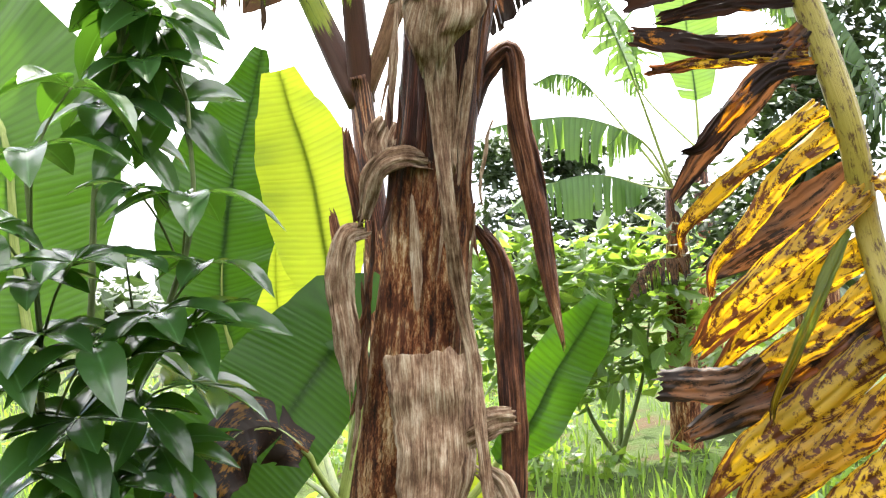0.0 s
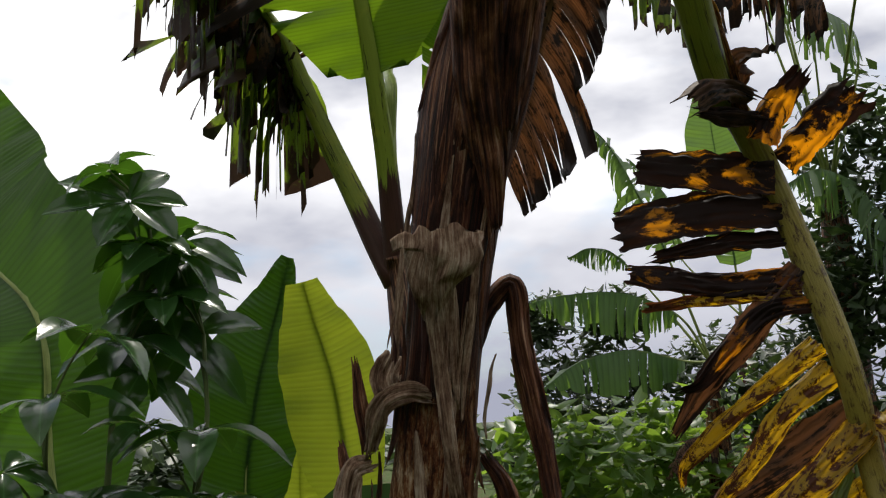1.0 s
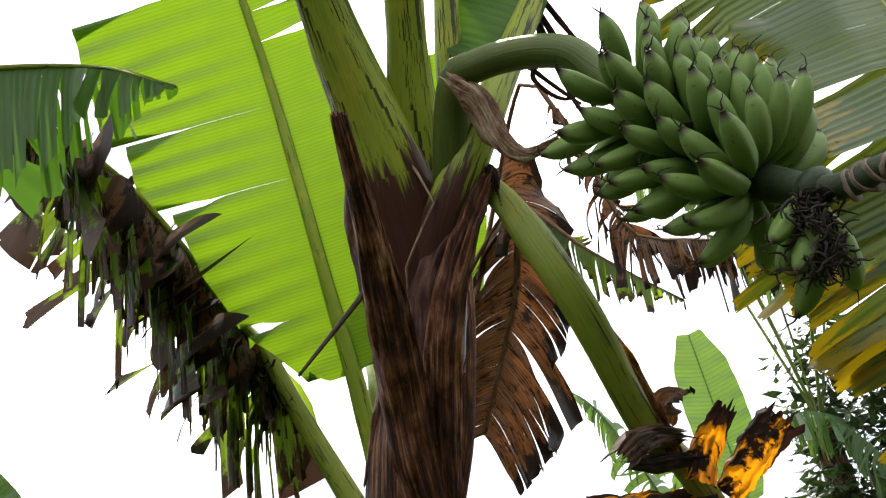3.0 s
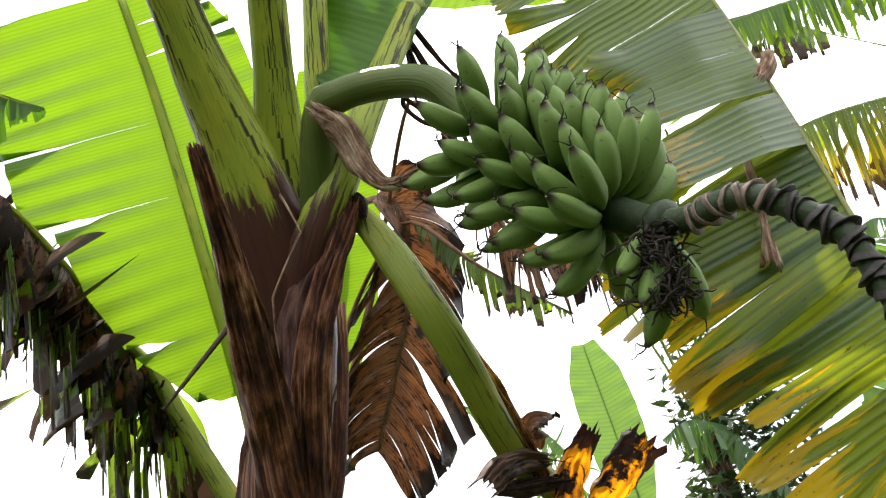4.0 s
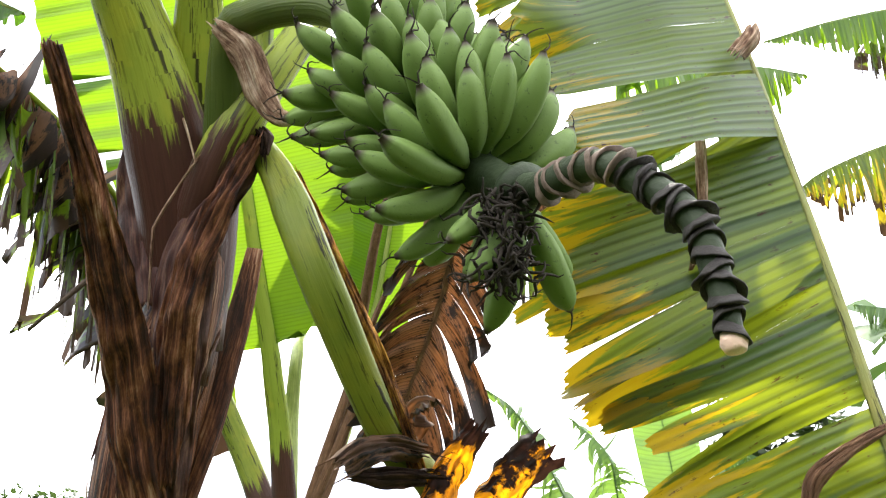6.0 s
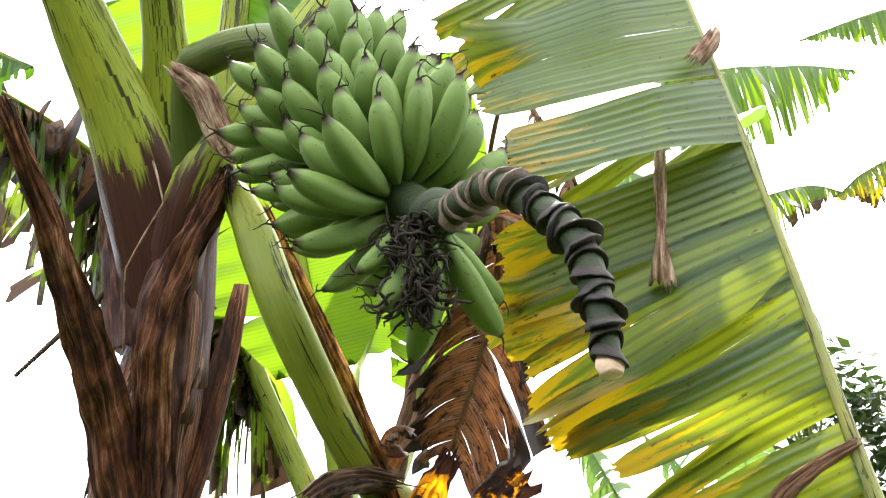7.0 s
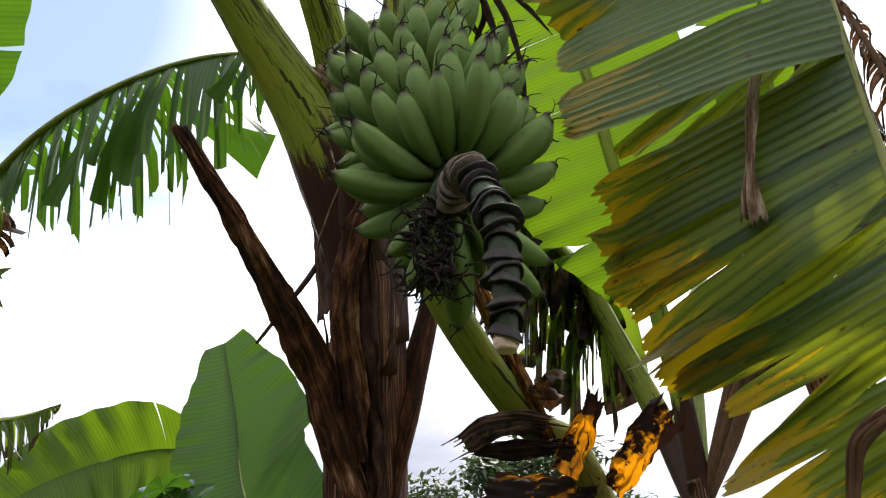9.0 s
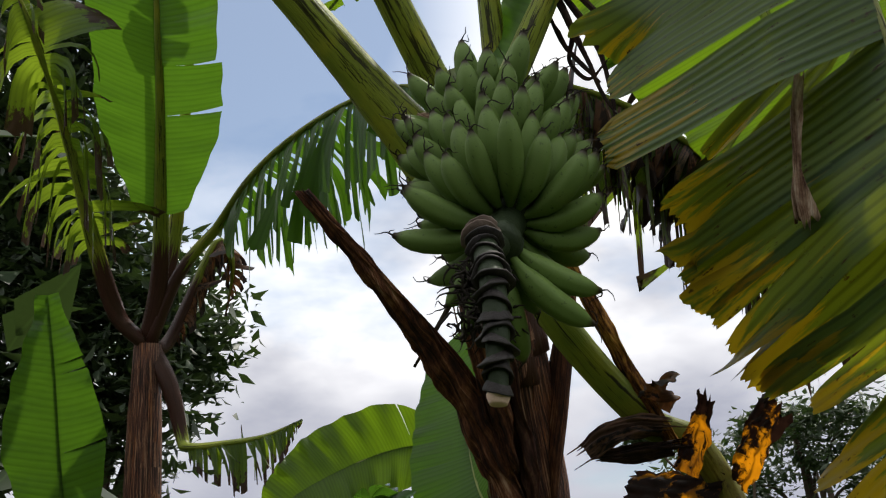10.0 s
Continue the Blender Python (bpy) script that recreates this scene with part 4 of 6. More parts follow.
# unseen leaves spreading from the crown overhead, added to shade the plants below
for k, pts in enumerate(([(0.35, 0.13, 3.27), (0.42, 0.5, 3.7), (0.75, 0.75, 4.1), (1.15, 0.95, 4.25), (1.6, 1.1, 4.2)],
                         [(0.30, -0.24, 3.32), (0.36, -0.2, 3.75), (0.75, 0.45, 4.5), (1.3, 0.75, 4.75), (1.8, 0.9, 4.6)],
                         [(0.575, 0.196, 3.2), (0.7, 0.7, 3.8), (0.95, 1.5, 4.2), (1.3, 1.7, 4.25), (1.85, 1.8, 4.1)],
                         [(0.35, 0.13, 3.27), (0.5, 0.75, 3.8), (0.85, 1.1, 4.5), (1.3, 1.3, 4.85), (1.9, 1.35, 4.8)],
                         [(0.35, 0.13, 3.27), (0.15, 0.5, 3.9), (-0.5, 0.8, 4.5), (-1.1, 0.9, 4.7), (-1.9, 0.9, 4.6)],
                         [(0.30, -0.24, 3.32), (0.0, -0.1, 4.0), (-0.6, 0.0, 4.55), (-1.2, -0.1, 4.75), (-2.0, -0.3, 4.7)],
                         [(0.03, -0.42, 3.38), (-0.01, -0.68, 3.66), (-0.2, -0.95, 4.1), (-0.5, -1.1, 4.4), (-0.9, -1.2, 4.5)])):
    banana_leaf(main, "leaf", pts[:2], pts[1:], (0.1, -0.3, 0.95), ((1, 0.5), (-1, 0.5)), M["leaf"], r0=0.042, label="green leaf spreading overhead, unseen, added to cast shade", strips=16, torn=0.75, fold=8, droop=0.08, seed=144 + k, gap=0.09)

banana_leaf(main, "leaf", [(0.33, 0.1, 2.75), (0.38, 0.1, 2.83)], [(0.42, 0.115, 2.91), (0.5, 0.16, 3.06), (0.6, 0.21, 3.25), (0.75, 0.29, 3.55), (0.92, 0.4, 3.9)], (0.0, -0.95, 0.3), ((-1, 0.30), (1, 0.05)), M["leaf_mid"], r0=0.03, label="dark green leaf half rolled along its midrib", strips=14, torn=0.05, fold=4, droop=0.0, seed=151, width=(0.5, 0.9, 1, 1, 0.7))

# ---- sibling plant behind, with its leaves ----
sib = thing("banana_plant", floor_under((-0.64, 4.0, 0.6)), "banana plant behind the fruiting one, with green and torn leaves", "banana plant")
J = (-0.74, 3.92, 2.2)
part("pseudostem", tube(bmesh.new(), [tuple(sib.location - Vector((0, 0, 0.02))), tuple(Vector(J).lerp(sib.location, 0.5)), J, (-0.755, 3.9, 2.36)], [0.12, 0.10, 0.082, 0.06], seg=28, rings=50, rough=0.08, seed=8), M["trunk"], sib, "brown fibrous stem")
leaf_a = banana_leaf(sib, "leaf", [J, (-0.84, 3.94, 2.42), (-0.97, 3.95, 2.74), (-1.09, 3.92, 3.03)], [(-1.21, 3.85, 3.35), (-1.33, 3.75, 3.7), (-1.48, 3.5, 3.96), (-1.57, 3.2, 4.21), (-1.68, 2.85, 4.42), (-1.76, 2.4, 4.5), (-1.84, 1.9, 4.5)],
            (0.1, -0.6, 0.8), ((1, 1.15), (-1, 1.1), (1, 0.85), (-1, 0.7)), M["leaf_shred"], r0=0.088, r1=0.015, stalk_mat=M["far_foot"], label="green leaf stalk arching out", strips=80, torn=1.0, fold=-68, droop=1.0, ragged=0.6, seed=21, twist=0.6, width=(0.9, 1, 1, 0.95, 0.8, 0.3), span=(0.0, 0.96), across=8, gap=0.014)
shred_c = curve([(-1.21, 3.85, 3.35), (-1.33, 3.75, 3.7), (-1.48, 3.5, 3.96), (-1.57, 3.2, 4.21), (-1.68, 2.85, 4.42), (-1.76, 2.4, 4.5), (-1.84, 1.9, 4.5)], 61)
for sd, half, sp in ((211, 0.45, 80), (212, 0.75, 64)):
    part("withered_fringe", blade(bmesh.new(), shred_c, frames_along(shred_c, Vector((0.1, -0.6, 0.8))), sides=((1, half), (-1, half * 0.9)), width=(0.5, 1, 1, 0.95, 0.8, 0.4), span=(0.0, 0.97), strips=sp, torn=1.0, fold=-66, droop=0.9, ragged=0.7, seed=sd, twist=1.5, across=8, gap=0.03, ripple=0.11), M["leaf_dead"], leaf_a, "withered brown shreds of the blade")
leaf_b = banana_leaf(sib, "leaf", [J, (-0.75, 3.8, 2.85), (-0.763, 3.7, 3.15)], [(-0.77, 3.63, 3.36), (-0.80, 3.47, 3.8), (-0.824, 3.33, 4.2), (-0.85, 3.2, 4.6), (-0.88, 3.03, 5.05), (-0.93, 2.75, 5.6)],
            (0.15, -0.97, -0.1), ((1, 0.6),), M["leaf"], r0=0.075, r1=0.022, stalk_mat=M["rib_foot"], label="pale green upright leaf stalk", strips=30, torn=0.07, fold=5, droop=0.0, seed=35, width=(0.3, 0.85, 1, 1, 1, 0.98, 0.9, 0.6), slant=0.04, across=14, gap=0.10)
whole_c = curve([(-0.77, 3.63, 3.36), (-0.80, 3.47, 3.8), (-0.824, 3.33, 4.2), (-0.85, 3.2, 4.6), (-0.88, 3.03, 5.05), (-0.93, 2.75, 5.6)], 61)
for sd, half, span, wid in ((351, 0.80, (0.0, 0.50), (0.3, 0.62, 0.80, 0.9, 0.97, 1, 1, 1)), (352, 0.90, (0.50, 0.687), (1, 1)), (353, 1.02, (0.687, 1.0), (1, 1, 1, 0.95))):
    part("blade", blade(bmesh.new(), whole_c, frames_along(whole_c, Vector((0.15, -0.97, -0.1))), sides=((-1, half),), width=wid, span=span, strips=12, torn=0.04, fold=5, droop=0.02, seed=sd, slant=0.0, across=14, gap=0.15, root=0.55, ripple=0.03), M["leaf"], leaf_b)
banana_leaf(sib, "leaf", [J, (-0.78, 4.10, 3.02), (-0.75, 4.11, 3.45)], [(-0.81, 4.46, 3.73), (-0.60, 4.44, 4.25), (-0.45, 4.32, 4.87), (-0.33, 4.07, 5.54)], (0.1, -0.95, -0.2), ((1, 0.42), (-1, 0.42)), M["leaf"], r0=0.055, strips=16, torn=0.1, seed=23)
banana_leaf(sib, "leaf", [J, (-0.55, 4.53, 3.05)], [(-0.45, 4.45, 3.43), (-0.29, 4.35, 3.86), (-0.14, 4.17, 4.39), (-0.03, 3.92, 4.91), (0.03, 3.65, 5.36)], (0.1, -0.95, -0.2), ((1, 0.30), (-1, 0.34)), M["leaf"], r0=0.045, label="green leaf behind the stem", strips=16, torn=0.1, seed=33, fold=8, width=(0.5, 0.9, 1, 1, 0.8, 0.4))
banana_leaf(sib, "leaf", [J, (-0.52, 4.22, 2.90), (-0.13, 3.73, 4.14)], [(0.21, 3.33, 4.22), (0.35, 3.40, 4.08), (0.26, 3.58, 3.65), (0.05, 3.78, 3.22), (-0.12, 3.91, 2.91)], (0.1, -0.95, 0.2), ((-1, 0.78), (1, 0.64)), M["leaf_dead"], r0=0.05, r1=0.015,
            stalk_mat=M["petiole_dry"], label="dead brown leaf hanging folded", strips=20, torn=0.3, root=0.4, fold=10, droop=0.3, ragged=0.5, seed=24, gap=0.03, ripple=0.20, pleat=0.05, slant=0.8, width=(0.7, 1, 1, 0.9, 0.6), twist=1.0, across=16)
banana_leaf(sib, "leaf", [J, (-0.20, 3.81, 3.54), (0.21, 3.45, 3.97)], [(0.40, 3.32, 4.01), (0.66, 3.32, 3.70), (0.90, 3.39, 3.49), (1.15, 3.55, 3.33)], (0, -0.6, 0.8), ((1, 0.32), (-1, 0.3)), M["leaf_shred"], r0=0.04, stalk_mat=M["petiole_dry"],
            label="withered shredded leaf", strips=30, torn=0.9, fold=-35, droop=0.9, ragged=0.6, seed=25, twist=0.6, gap=0.05)

banana_leaf(sib, "leaf", [J, (0.03, 3.67, 3.72), (0.52, 2.90, 4.51)], [(0.67, 2.86, 4.34), (0.79, 2.91, 3.99), (0.91, 2.96, 3.57), (1.18, 2.97, 3.46), (1.41, 2.95, 3.38), (1.54, 2.96, 3.27)], (0.1, -0.7, 0.7), ((1, 0.44), (-1, 0.36)), M["leaf_dead"], r0=0.035, r1=0.01,
            stalk_mat=M["petiole_dry"], label="dead brown leaf in hanging shreds", strips=50, torn=0.85, fold=-30, droop=0.9, ragged=0.6, seed=29, gap=0.04, ripple=0.05, twist=0.9, width=(0.5, 0.6, 0.8, 1, 1, 0.6))

# ---- bunch of green bananas ----
bunch = thing("banana_bunch", (0.49, -0.3, 2.72), "bunch of unripe green bananas hanging from its curved stalk", "banana bunch")
AX = Vector((0.466, -0.286, -0.838)).normalized()
HUB = Vector((0.81, -0.25, 2.355))
part("fruit_stalk", tube(bmesh.new(), [(0.24, 0.16, 2.62), (0.31, -0.01, 2.83), (0.37, -0.05, 2.85), (0.47, -0.09, 2.83), (0.56, -0.13, 2.78), (0.61, -0.14, 2.71), tuple(HUB - AX * 0.27), tuple(HUB - AX * 0.1), tuple(HUB)], [0.045, 0.042, 0.038, 0.036, 0.036, 0.036, 0.038, 0.038, 0.034], seg=18, rings=60, rough=0.03), M["fruit_stalk"], bunch, "thick green fruit stalk arching over")


def finger_mesh(length, rad, bend, seed):
    """One banana, base at the origin, growing along +x and bending towards +z; a blunt five-sided body with a narrow neck and nipple end."""
    rnd = random.Random(seed)
    bm = bmesh.new()
    uvl = bm.loops.layers.uv.verify()
    prof = [(0, 0.30), (0.06, 0.36), (0.14, 0.52), (0.25, 0.80), (0.38, 0.97), (0.55, 1.0), (0.68, 0.97), (0.79, 0.86), (0.87, 0.68), (0.93, 0.46), (0.965, 0.30), (1.0, 0.22)]
    rows = []
    for s, r in prof:
        a = bend * s
        x = length * (math.sin(a) / bend if bend else s)
        z = length * ((1 - math.cos(a)) / bend if bend else 0)
        t = Vector((math.cos(a), 0, math.sin(a)))
        nn = Vector((-math.sin(a), 0, math.cos(a)))
        row = []
        for j in range(15):
            b = 2 * math.pi * j / 15
            rr = rad * r * (1 + 0.085 * math.cos(5 * b + seed))
            row.append(bm.verts.new(Vector((x, 0, z)) + Vector((0, 1, 0)) * (rr * math.cos(b)) + nn * (rr * math.sin(b))))
        rows.append((row, s))
    for (ra, sa), (rb, sb) in zip(rows, rows[1:]):
        for j in range(15):
            f = bm.faces.new((ra[j], ra[(j + 1) % 15], rb[(j + 1) % 15], rb[j]))
            for lo, (u, v) in zip(f.loops, ((j / 15, sa), ((j + 1) / 15, sa), ((j + 1) / 15, sb), (j / 15, sb))):
                lo[uvl].uv = (u, v)
    bm.faces.new(rows[0][0])
    bm.faces.new(rows[-1][0][::-1])
    me = bpy.data.meshes.new("banana")
    bm.to_mesh(me)
    bm.free()
    me.materials.append(M["banana"])
    me.polygons.foreach_set("use_smooth", [True] * len(me.polygons))
    end = Vector((length * math.sin(bend) / bend, 0, length * (1 - math.cos(bend)) / bend))
    return me, end, Vector((math.cos(bend), 0, math.sin(bend)))


def curl_mesh(seed):
    """A shrivelled black flower remnant."""
    rnd = random.Random(seed)
    bm = bmesh.new()
    for k in range(2):
        p = [Vector((0, 0, 0))]
        d = Vector((1, rnd.uniform(-0.5, 0.5), rnd.uniform(-0.5, 0.5)))
        for i in range(4):
            d = (d + Vector((rnd.gauss(0, 0.6), rnd.gauss(0, 0.6), rnd.gauss(0, 0.6)))).normalized()
            p.append(p[-1] + d * rnd.uniform(0.006, 0.012))
        tube(bm, p, [0.0019, 0.0014, 0.0010, 0.0006], seg=4, rings=7)
    me = bpy.data.meshes.new("flower_remnant")
    bm.to_mesh(me)
    bm.free()
    me.materials.append(M["black"])
    return me


FINGERS = [finger_mesh(l, r, b, k) for k, (l, r, b) in enumerate(((0.168, 0.0225, 1.0), (0.160, 0.0235, 1.15), (0.174, 0.0215, 0.9), (0.155, 0.023, 1.25), (0.12, 0.018, 0.5)))]
CURLS = [curl_mesh(k) for k in range(5)]


def hand(centre, axis, count, ring, first, last, lean, seed, size=1.0, kinds=(0, 1, 2, 3), sag=0.0):
    """A hand of bananas: fingers round the stalk from the first to the last angle (degrees from the upward side), tips bending back along the stalk."""
    rnd = random.Random(seed)
    axis = axis.normalized()
    up = (UP - axis * UP.dot(axis)).normalized()
    side = axis.cross(up).normalized()
    bm = bmesh.new()
    tube(bm, [tuple(centre - axis * 0.02), tuple(centre), tuple(centre + axis * 0.02)], [ring * 0.8, ring * 1.12, ring * 0.8], seg=16, rings=6, rough=0.1, seed=seed)
    h = part("banana_hand", bm, M["rachis"], bunch, "cushion where a hand of bananas joins the stalk")
    for k in range(count):
        a = radians(first + (last - first) * (k + 0.5) / count + rnd.uniform(-3, 3))
        row = k % 2
        rad = (up * math.cos(a) + side * math.sin(a)).normalized()
        x = (rad * 1.0 + axis * (lean + (0.30 if row else 0.0)) + UP * (0.10 - sag)).normalized()
        back = (UP * 0.95 - axis * 0.4)
        z = (back - x * back.dot(x)).normalized()
        y = z.cross(x)
        me, end, endd = FINGERS[rnd.choice(kinds)]
        sc = size * rnd.uniform(0.93, 1.07)
        m = Matrix((x, y, z)).transposed().to_4x4()
        m = Matrix.Translation(centre + rad * ring * 0.75 + axis * (0.014 if row else -0.014)) @ m @ Matrix.Rotation(rnd.uniform(-0.1, 0.1), 4, "X") @ Matrix.Scale(sc, 4)
        ob = new("banana", me)
        ob.parent = h
        ob.matrix_parent_inverse = h.matrix_world.inverted()
        ob.matrix_world = m
        c = new("flower_remnant", CURLS[rnd.randrange(5)])
        c.parent = h
        c.matrix_world = m @ Matrix.Translation(end) @ endd.to_track_quat("X", "Z").to_matrix().to_4x4()
    return h


A0 = Vector((0.56, -0.44, -0.68)).normalized()
hand(HUB, A0, 24, 0.045, -172, 172, 0.22, 31, 0.99)
hand(HUB - AX * 0.115, (A0 + AX).normalized(), 25, 0.046, -175, 175, 0.25, 32, 1.0)
hand(HUB - AX * 0.225, AX, 22, 0.046, -178, 178, 0.3, 33, 1.02)
hand(HUB - AX * 0.31, AX, 15, 0.046, -170, 170, 0.25, 35, 1.05)
hand(Vector((0.88, -0.335, 2.275)), A0, 7, 0.04, 120, 255, 0.25, 34, 1.05, (2, 4, 4), 0.8)

# the bare end of the stalk with its bract scars
RAC = [tuple(HUB), (0.875, -0.33, 2.28), (0.92, -0.392, 2.25), (0.965, -0.437, 2.248), (1.0, -0.465, 2.235), (1.04, -0.49, 2.195), (1.091, -0.522, 2.125), (1.108, -0.535, 2.04), (1.113, -0.545, 1.96)]
rach = part("rachis", tube(bmesh.new(), RAC, [0.036, 0.03, 0.023, 0.021, 0.020, 0.019, 0.018, 0.013], seg=14, rings=60), M["rachis"], bunch, "bare dark end of the fruit stalk, ringed with scars")


def scars():
    c = curve(RAC, 400)
    ks = [int(130 + 263 * (i / 20) ** 0.94) for i in range(21)]
    for i, k in enumerate(ks):
        q, t = c[k], (c[min(k + 2, 399)] - c[k - 2]).normalized()
        s = t.orthogonal().normalized()
        n = t.cross(s)
        r = lerp([0.024, 0.0235, 0.0235, 0.0225, 0.019], i / 20)
        bm = bmesh.new()
        rows = []
        lopside = i * 2.4
        for dz, rr in ((-0.010, 0.80), (-0.003, 1.05), (0.003, 1.32), (0.0055, 1.30), (0.003, 0.8)):
            row = []
            for j in range(16):
                a = 2 * math.pi * j / 16
                k2 = (0.9 + (rr - 0.9) * (0.35 + 0.95 * max(0, math.cos((a - lopside) * 0.5)) ** 2) if rr > 1 else rr) * (1 + 0.07 * noise.noise(Vector((a * 2, i, rr))))
                row.append(bm.verts.new(q + t * (dz + 0.008 * math.cos(a - lopside) + 0.003 * noise.noise(Vector((math.cos(a) * 2, math.sin(a) * 2, i)))) + (s * math.cos(a) + n * math.sin(a)) * r * k2))
            rows.append(row)
        for a, b in zip(rows, rows[1:]):
            for j in range(16):
                bm.faces.new((a[j], a[(j + 1) % 16], b[(j + 1) % 16], b[j]))
        part("bract_scar", bm, M["scar"] if i < 7 else M["scar_dark"], rach)
    bm = bmesh.new()
    tube(bm, [c[392], c[399], c[399] + (c[399] - c[392]) * 1.0], [0.014, 0.0165, 0.012], seg=14, rings=8)
    part("cut_end", bm, M["pink"], rach, "pale pink freshly cut end")


scars()


def tangle():
    rnd = random.Random(5)
    bm = bmesh.new()
    o = Vector((0.852, -0.362, 2.215))
    for k in range(230):
        p = o + Vector((rnd.gauss(0, 0.019), rnd.gauss(0, 0.019), rnd.uniform(-0.085, 0.05)))
        pts = [p]
        d = Vector((rnd.gauss(0, 1), rnd.gauss(0, 1), rnd.gauss(-0.4, 1))).normalized()
        for i in range(4):
            d = (d + Vector((rnd.gauss(0, 0.7), rnd.gauss(0, 0.7), rnd.gauss(-0.1, 0.7)))).normalized()
            pts.append(pts[-1] + d * 0.012)
        tube(bm, pts, [0.0025, 0.003, 0.002, 0.001], seg=4, rings=6)
    part("withered_flower_tangle", bm, M["black"], bunch, "black tangle of withered flowers")


tangle()

# ---- neighbour plant with the large yellowing leaf ----
right = thing("banana_plant", (1.75, 0.62, 0), "banana plant with a large yellowing torn leaf", "banana plant")
part("pseudostem", tube(bmesh.new(), [(1.75, 0.62, -0.02), (1.72, 0.55, 0.5), (1.66, 0.42, 1.05)], [0.13, 0.11, 0.08], seg=24, rings=30, rough=0.08, seed=12), M["trunk"], right, "brown fibrous stem")
RIB = [(1.66, 0.44, 1.0), (1.58, 0.28, 1.3), (1.50, 0.16, 1.6), (1.475, 0.14, 1.72), (1.435, 0.129, 1.985), (1.39, 0.135, 2.37), (1.337, 0.155, 2.759), (1.27, 0.2, 3.15), (1.17, 0.3, 3.5)]
big_rib = part("leaf", tube(bmesh.new(), RIB, [0.026, 0.024, 0.02, 0.012, 0.007, 0.006, 0.006, 0.005], seg=10, rings=50, flat=0.7, groove=0.3), M["rib_worn"], right, "pale green and brown midrib of the large leaf")


def torn_strip(z0, z1, tip0, tip1, ribbons, split, sag, seed, mat, front=0.0, rag=0.12, fan=0.02, arch=0.003):
    """A strip of blade that hangs off the midrib between two heights; its outer end is split into ribbons."""
    rnd = random.Random(seed)
    rib = curve(RIB, 240)
    bm = bmesh.new()
    uvl = bm.loops.layers.uv.verify()
    tip0, tip1 = Vector(tip0), Vector(tip1)
    cuts = [0.0]
    for k in range(ribbons):
        cuts.append(cuts[-1] + rnd.uniform(0.5, 1.5))
    cuts = [x / cuts[-1] for x in cuts]
    for k in range(ribbons):
        s0 = split * rnd.uniform(0.75, 1.25)
        ln = 1 - rag * rnd.random()
        dy, dz, tw = rnd.gauss(0, fan), rnd.gauss(-0.2, 1) * fan * 0.7, rnd.gauss(0, 0.5)
        cols = max(8, min(44, int((cuts[k + 1] - cuts[k]) * abs(z1 - z0) / 0.0038)))
        rows = []
        for i in range(25):
            v = i / 24
            own = max(0.0, (v - s0) / (1 - s0)) if v > s0 else 0.0
            row = []
            for j in range(cols + 1):
                f = j / cols
                taper = 1 - 0.10 * own - 0.35 * own ** 6
                w = cuts[k] + (cuts[k + 1] - cuts[k]) * (0.5 + (f - 0.5) * taper)
                z = z0 + (z1 - z0) * w
                root = min(rib, key=lambda q: abs(q.z - z))
                root = Vector((root.x, root.y, z))
                end = tip0.lerp(tip1, w)
                span = (end - root).length
                p = root.lerp(end, v * ln)
                across = (cuts[k + 1] - cuts[k]) * abs(z1 - z0)
                fold = 0.0010 * (abs((z / 0.0095) % 2 - 1) * 2 - 1) * min(1, 5 * v) + 0.012 * noise.noise(Vector((z * 7, v * 2.2, seed)))
                p += Vector((0, -0.25, 1)) * (arch * 4 * v * (1 - v)) - UP * (sag * v * v)
                p.y += fold - front * min(1, v * 3) + dy * own + tw * own * (f - 0.5) * across * 1.6
                p.z += dz * own
                if i == 24:
                    p += (end - root).normalized() * (0.025 * noise.noise(Vector((w * 31, seed, k))))
                row.append((bm.verts.new(p), z - 1.75, v))
            rows.append(row)
        for ra, rb in zip(rows, rows[1:]):
            for j in range(cols):
                four = (ra[j], ra[j + 1], rb[j + 1], rb[j])
                f = bm.faces.new([x[0] for x in four])
                for lo, x in zip(f.loops, four):
                    lo[uvl].uv = (x[1], x[2])
    return part("blade_strip", bm, M[mat], big_rib)


